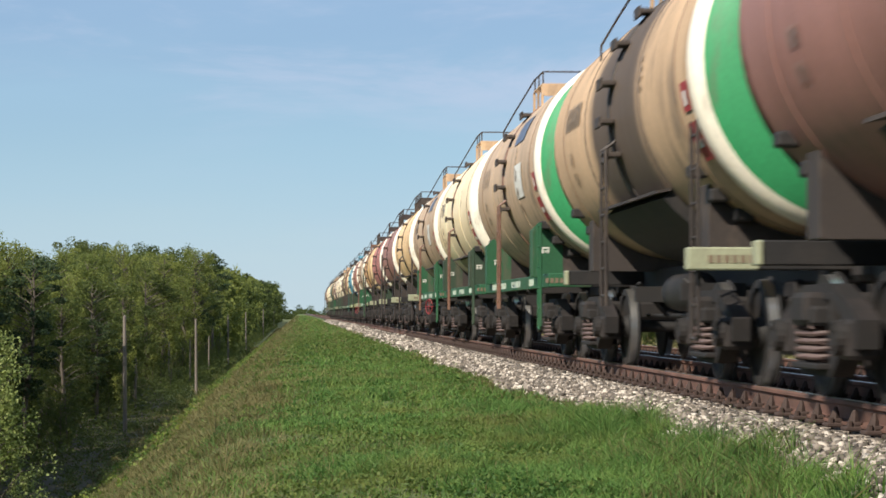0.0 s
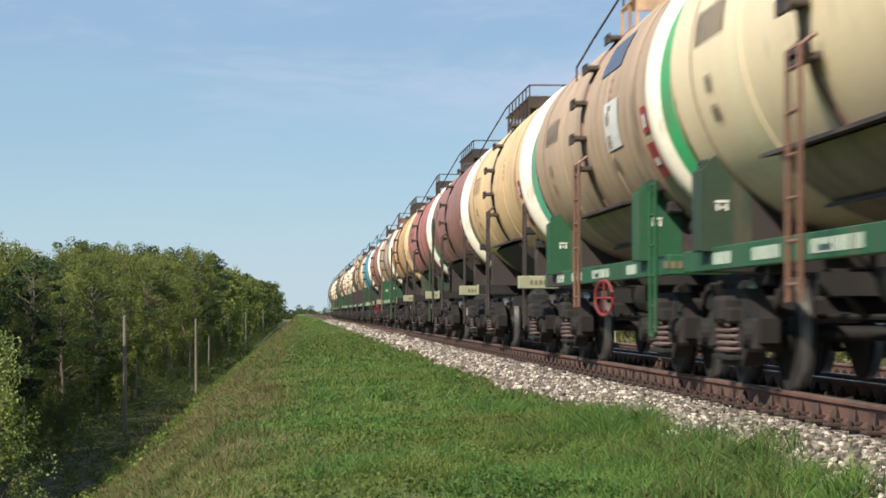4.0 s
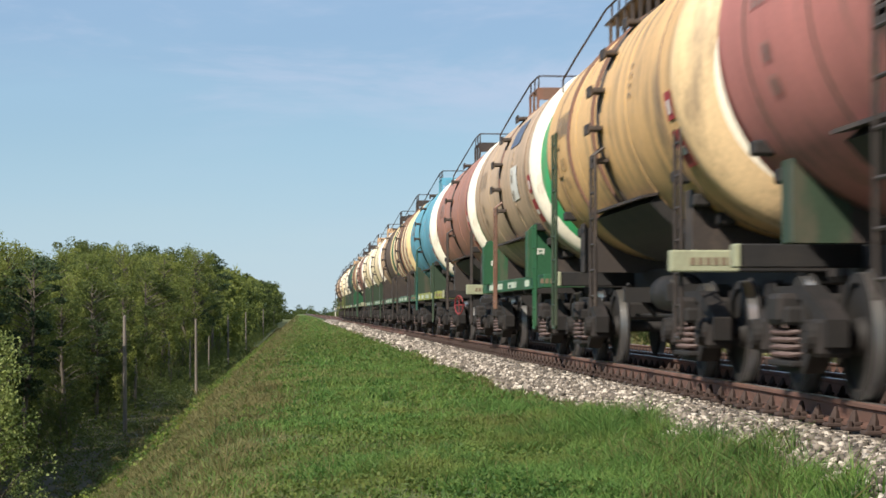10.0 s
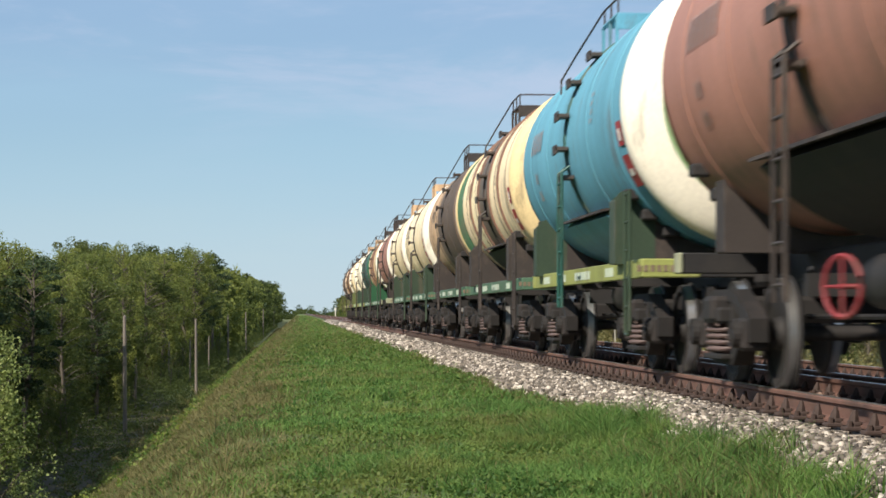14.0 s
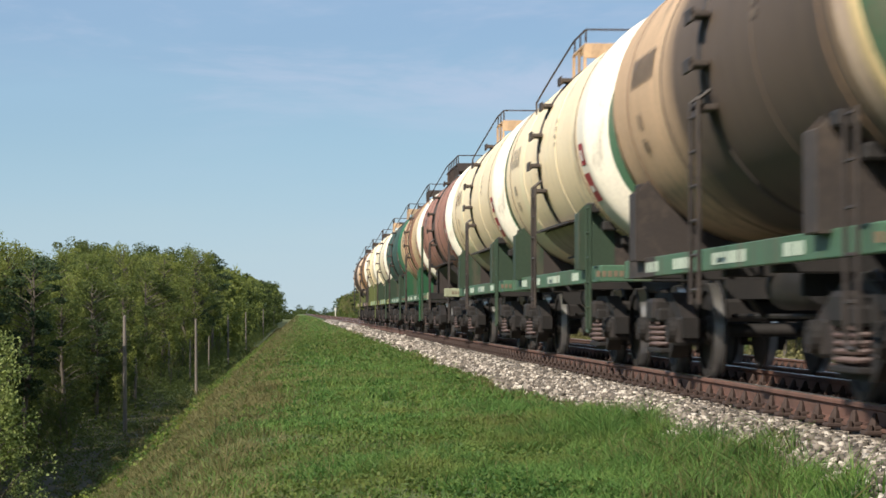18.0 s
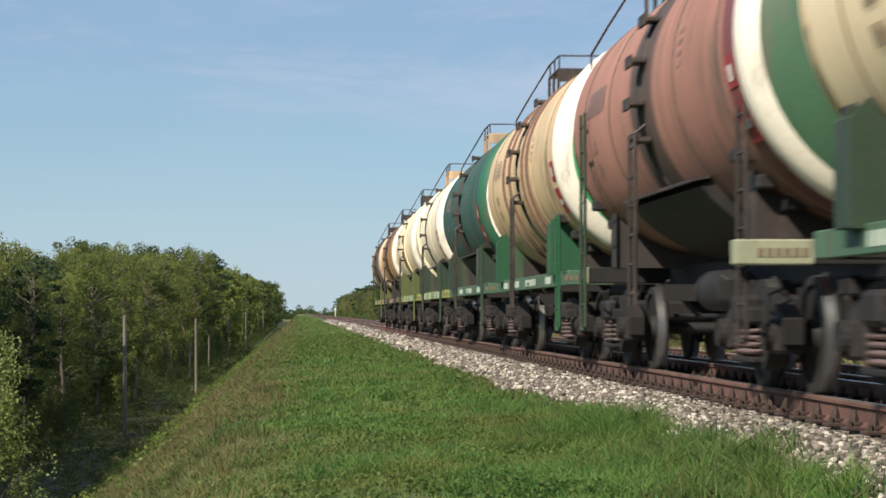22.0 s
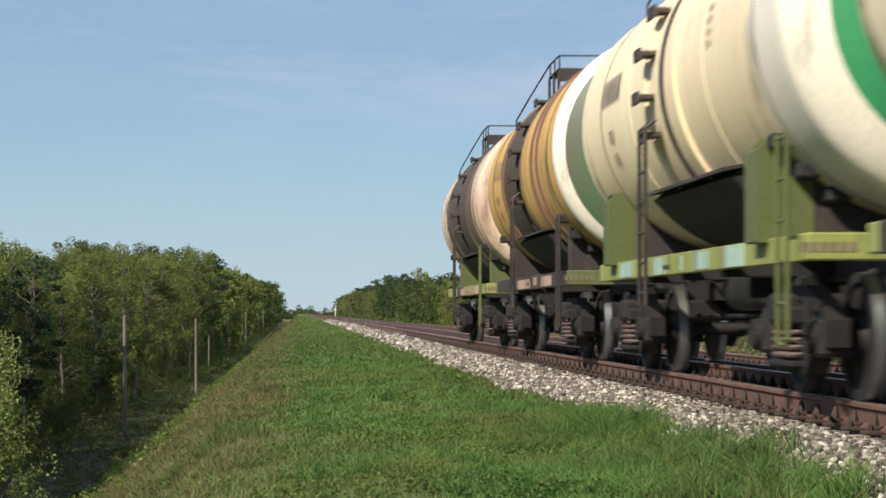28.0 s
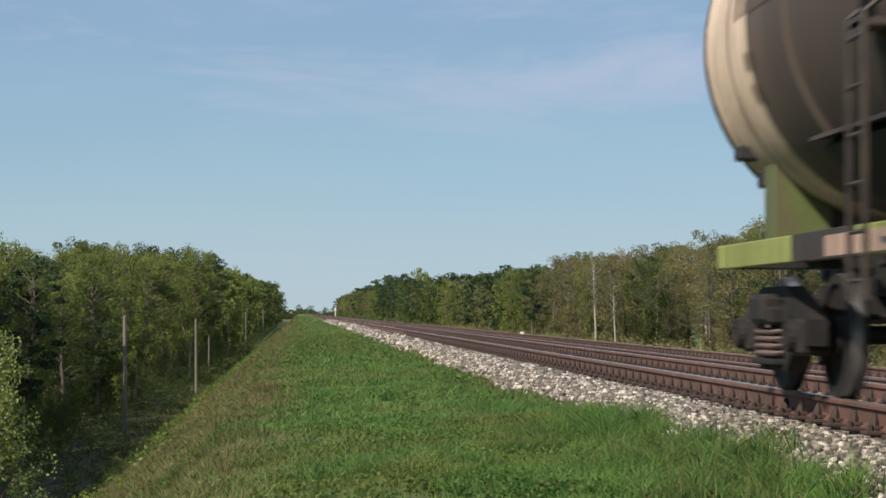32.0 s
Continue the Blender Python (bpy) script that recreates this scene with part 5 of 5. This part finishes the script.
        part("sign_mark", shared("sign_mark_b", lambda: patch(-4.65, -4.4, -29, -26, RAD + 0.016, False), PAINT["sign_white"]), None, tank, "white mark on a warning sign")
    if spec.get("panels"):
        part("blue_panel", patch(-2.7, -1.2, 18, 34, both=False), PAINT["sign_blue"], tank, "dark blue panel with pale edge")
        part("white_panel", patch(-2.9, -1.9, -16, 4, both=False), PAINT["sign_white"], tank, "white paper panel")
        part("panel_print", lettering(-2.0, 0, 3, 4, 0.15, 7), PAINT["letter_dark"], tank, "unreadable lines")["kind"] = "stuff"
    return car


def bars_flat():
    g = Geo()
    for i in range(6):
        g.box(-1.38 + i * 0.07, -1.335 + i * 0.07, -5.406, -5.40, 1.08, 1.15)
    return g


def sill_bars(s, style):
    """Writing or paint patches on the side sill."""
    g, rs = Geo(), np.random.RandomState(17)
    if style == "letters":
        spans = [(y0 + i * 0.11, 0.05 + 0.04 * rs.rand(), 0.045, 0.05) for y0, n in ((-3.3, 6), (-1.3, 13), (1.1, 9), (2.9, 7)) for i in range(n)]
    elif style == "patches":
        spans = [(-3.2, 0.85, 0.01, 0.01), (-1.7, 0.7, 0.02, 0.02), (-0.4, 0.1, 0.03, 0.03), (0.6, 0.6, 0.01, 0.02), (2.6, 0.9, 0.02, 0.02)]
    else:
        spans = [(-3.4, 1.3, 0.02, 0.03), (-1.5, 0.5, 0.05, 0.03), (-0.6, 1.9, 0.015, 0.04)]
    for y, w, lo, hi in spans:
        g.box(min(s * 1.32, s * 1.326), max(s * 1.32, s * 1.326), y, y + w, ZB + lo, ZT - hi)
    return g


SPECS = [  # from the last wagon forward
    dict(label="oil-blackened brown tank wagon with olive frame, last of the train", body="oil_brown", frame="frame_olive", side="sill", narrow=True, plate="frame_moss", front=[("blush", 0, 0.62), ("frame_olive", 0.62, 1.57)], bands=[("rust", -3.4, -2.9), ("blush", -4.7, -3.5), ("blush", 3.35, HALF)], stain=(0.6, 2.6), sign=False, rings=(2.1, -2.2), sill="pink", blackish=(0.5, 2.3)),
    dict(label="oil-stained yellow tank wagon with white and green end", body="yellow_ochre", frame="frame_moss", side="sill", front=[("white", 0, 0.48), ("olive_green", 0.48, 1.57)], narrow=True, plate="soot", bands=[], stain=(0.9, 1.5), spill=(0.03, 0.023, 0.019), rings=(2.2, -2.2, -2.9), dirty_rings=True, sign=False, sill="pink", blackish=(-5.1, 4.8)),
    dict(label="cream tank wagon with white and green end on an olive frame", body="cream", frame="frame_olive", side="sill", front=[("white", 0, 0.72), ("green", 0.72, 1.57)], bands=[("white", -4.92, -3.9)], rings=(0.9, -0.7), plate="frame_moss", sill="patches", ladder=0.6, sign=False, rear=0.75),
    dict(label="ivory tank wagon with white end on an olive frame", body="ivory", frame="frame_olive", side="sill", front=[("white", 0, 1.57)], bands=[], rings=(2.9, 3.5), jacket_body=True, top="tan", plate="frame_dull_green", sill="patches", blackish=(3.1, 4.8)),
    dict(label="dark green tank wagon on a green frame", body="dark_green", frame="frame_dull_green", side="sill", front=[("bottle_green", 0, 0.5), ("white", 0.5, 1.57)], bands=[], stain=(0.6, 0.8), top="tan"),
    dict(label="ringed beige tank wagon with white and green end", body="beige", frame="frame_dull_green", side="sill", front=[("white", 0, 0.62), ("green", 0.62, 1.57)], bands=[], rings=(2.0, 1.0, -0.9, -1.6), dirty_rings=True, jacket=False, plate="frame_green"),
    dict(label="brown tank wagon with dark stain down its middle", body="brown", frame="frame_grey", side="open", front=[("white", 0, 0.48), ("deep_green", 0.48, 1.57)], bands=[("rim_red", -4.85, -4.3)], stain=(-0.1, 0.7), long=True, end_ladder="plate_olive", top="soot"),
    dict(label="cream tank wagon with greyish white end on a green frame", body="cream", frame="frame_dull_green", side="sill", front=[("white", 0, 0.58), ("emerald", 0.58, 1.57)], bands=[], jacket_body=True, top="tan"),
    dict(label="cream tank wagon with dark green rim and white end", body="cream", frame="frame_dull_green", side="sill", front=[("white", 0, 0.66), ("deep_green", 0.66, 1.57)], bands=[("deep_green", 4.7, HALF), ("white", -HALF, -4.25)], jacket_body=True, top="tan"),
    dict(label="tan tank wagon black with spilt oil", body="tan", frame="frame_dull_green", side="sill", front=[("pale_yellow", 0, 0.2), ("deep_green", 0.2, 1.57)], bands=[("blush", -4.8, -4.45)], stain=(-1.5, 3.2), sign=False, jacket=False, plate="soot", blackish=(3.1, 4.8)),
    dict(label="dirty cream tank wagon with dark rings", body="cream", frame="frame_dull_green", side="sill", front=[("pale_yellow", 0, 1.57)], bands=[], stain=(0.2, 1.1), rings=(1.2, -1.0, 3.0, -2.8), dirty_rings=True, plate="soot"),
    dict(label="bright blue tank wagon with cream white end", body="blue", frame="frame_olive", side="sill", front=[("white", 0, 0.8), ("pale_green", 0.8, 1.57)], bands=[], trim="dark_green", jacket_paint="blue", top="blue", plate="frame_dull_green"),
    dict(label="red-brown tank wagon with white and pale green end", body="brown", frame="frame_grey", side="open", front=[("white", 0, 0.48), ("pale_green", 0.48, 1.57)], bands=[("rim_red", -4.85, -4.3)], top="soot", handwheel=-1.6),
    dict(label="grey tan tank wagon on a bright green frame", body="grey_tan", frame="frame_green", side="sill", front=[("white", 0, 0.48), ("green", 0.48, 1.57)], bands=[], panels=True, trim="rust", jacket_body=True, plate="frame_green", marks=True),
    dict(label="stained ochre tank wagon with pale yellow end", body="ochre", frame="frame_grey", side="open", front=[("beige", 0, 0.74), ("white", 0.74, 1.57)], bands=[], long=True, rings=(2.6, 0.4), dirty_rings=True, end_ladder="plate_olive"),
    dict(label="faded red tank wagon with white and emerald end", body="red", frame="frame_grey", side="open", front=[("white", 0, 0.42), ("emerald", 0.42, 1.57)], bands=[], stain=(0.0, 0.6), top="soot", plate="frame_dull_green"),
    dict(label="maroon brown tank wagon with white and olive end", body="maroon", frame="frame_grey", side="open", front=[("white", 0, 0.48), ("olive_green", 0.48, 1.57)], bands=[("rim_red", -4.85, -4.3)], long=True, end_ladder="soot", top="soot"),
    dict(label="sand-coloured tank wagon with white and green end", body="sand", frame="frame_grey", side="open", front=[("white", 0.0, 0.5), ("emerald", 0.5, 1.57)], bands=[], long=True, top="soot"),
    dict(label="grey tan tank wagon with panels on a green frame", body="grey_tan", frame="frame_green", side="sill", front=[("white", 0, 0.4), ("green", 0.4, 1.57)], bands=[], panels=True, trim="rust", jacket_body=True, top="tan", handwheel=-1.6, marks=True, blackish=(3.1, 4.8)),
    dict(label="cream ochre tank wagon with wide white end on a green frame", body="cream", frame="frame_green", side="sill", front=[("white", 0, 0.6), ("green", 0.6, 1.57)], bands=[], trim="rust", jacket_body=True, top="tan", plate="frame_dull_green", marks=True),
    dict(label="grey tan tank wagon with white and green end", body="grey_tan", frame="frame_green", side="sill", front=[("white", 0, 0.34), ("green", 0.34, 1.57)], bands=[], panels=True, trim="rust", jacket=False, top="tan", marks=True),
    dict(label="tan tank wagon with white and bright green end", body="tan", frame="frame_grey", side="open", front=[("white", 0, 0.4), ("green", 0.4, 1.57)], bands=[], stain=(-0.2, 1.7), top="tan"),
    dict(label="maroon brown tank wagon with white and green end", body="maroon", frame="frame_grey", side="open", front=[("white", 0, 0.48), ("green", 0.48, 1.57)], bands=[], long=True),
]
OFFSET = {0: 29.6, 1: 29.2, 9: 27.5, 12: 27.4, 18: 27.8, 19: 28.6, 20: 28.8, 21: 28.6, 22: 28.6}          # where a wagon's middle would stand at 30 s, were it the last; the last two hang back
TRAIN = [wagon(k, s) for k, s in enumerate(SPECS)]


def swallow(label):
    """A small dark bird on the wing."""
    bird = tagged(new("swallow"), label, "bird", "birds over the line")
    m = PAINT["soot"]
    part("body", Geo().tube([(0, -0.09, 0), (0, -0.05, 0.005), (0, 0.03, 0.0), (0, 0.10, -0.01)], [0.008, 0.026, 0.024, 0.006], 8), m, bird, smooth=True)
    for s in (-1, 1):
        part("wing", Geo().rings([[(s * x, y0, z), (s * x, y1, z), (s * x, y1, z - 0.004), (s * x, y0, z - 0.004)] for x, y0, y1, z in ((0.012, -0.04, 0.03, 0.0), (0.09, -0.06, 0.02, 0.04), (0.19, 0.03, 0.05, 0.05))]), m, bird)
    part("tail", Geo().rings([[(-x, y, 0), (x, y, 0), (x, y, -0.004), (-x, y, -0.004)] for x, y in ((0.01, 0.08), (0.035, 0.17))]), m, bird)
    return bird


def aloft(u, v, far):
    """A place in the sky: u to the right and v up, as tangents from the line of sight, at a distance."""
    right = Vector((math.cos(radians(YAW)), -math.sin(radians(YAW)), 0))
    ahead = (Vector(AIM) - Vector(EYE)).normalized()
    return Vector(EYE) + (ahead + right * u + right.cross(ahead) * v) * far


BIRDS = [(swallow("dark swallow rising over the wood"), [(0.0, -0.60, 0.05, 0), (7.8, -0.28, -0.01, 0), (8.6, -0.142, 0.038, 20), (8.8, -0.140, 0.060, 35), (9.0, -0.128, 0.074, 70), (9.2, -0.105, 0.077, 100), (9.4, -0.083, 0.049, 110), (10.4, 0.10, 0.02, 100), (13.0, 0.60, 0.05, 100), (32.0, 1.2, 0.2, 100)]),
         (swallow("dark swallow gliding down the open sky"), [(0.0, 0.1, 0.9, 180), (11.2, 0.01, 0.20, 180), (11.7, 0.002, 0.098, 190), (11.9, 0.003, 0.087, 200), (12.1, 0.0, 0.069, 215), (12.4, -0.006, 0.051, 235), (13.0, -0.025, 0.035, 255), (13.9, -0.30, 0.03, 275), (32.0, -1.2, 0.2, 280)])]


def motions():
    """The birds cross the sky. The train rolls towards the camera at an even pace; its wheels turn with it."""
    for k, car in enumerate(TRAIN):
        y0, y1 = (OFFSET.get(k, 27.8) + SPEED * (30 - t) - GAP * k for t in (0.0, 32.0))
        walk(car, [(0.0, pose(XC, y0, 0)), (32.0, pose(XC, y1, 0))])
    for bird, rows in BIRDS:
        walk(bird, [(t, pose(*aloft(u, v, 90.0), 0, 12, 180 - a)) for t, u, v, a in rows])
    step = 1 / 15
    turn = math.degrees(SPEED * step / 0.475)
    for w, y in WHEELS:
        walk(w, [(i * step, pose(0, y, 0.475, (turn * i) % 360)) for i in range(481)])


motions()
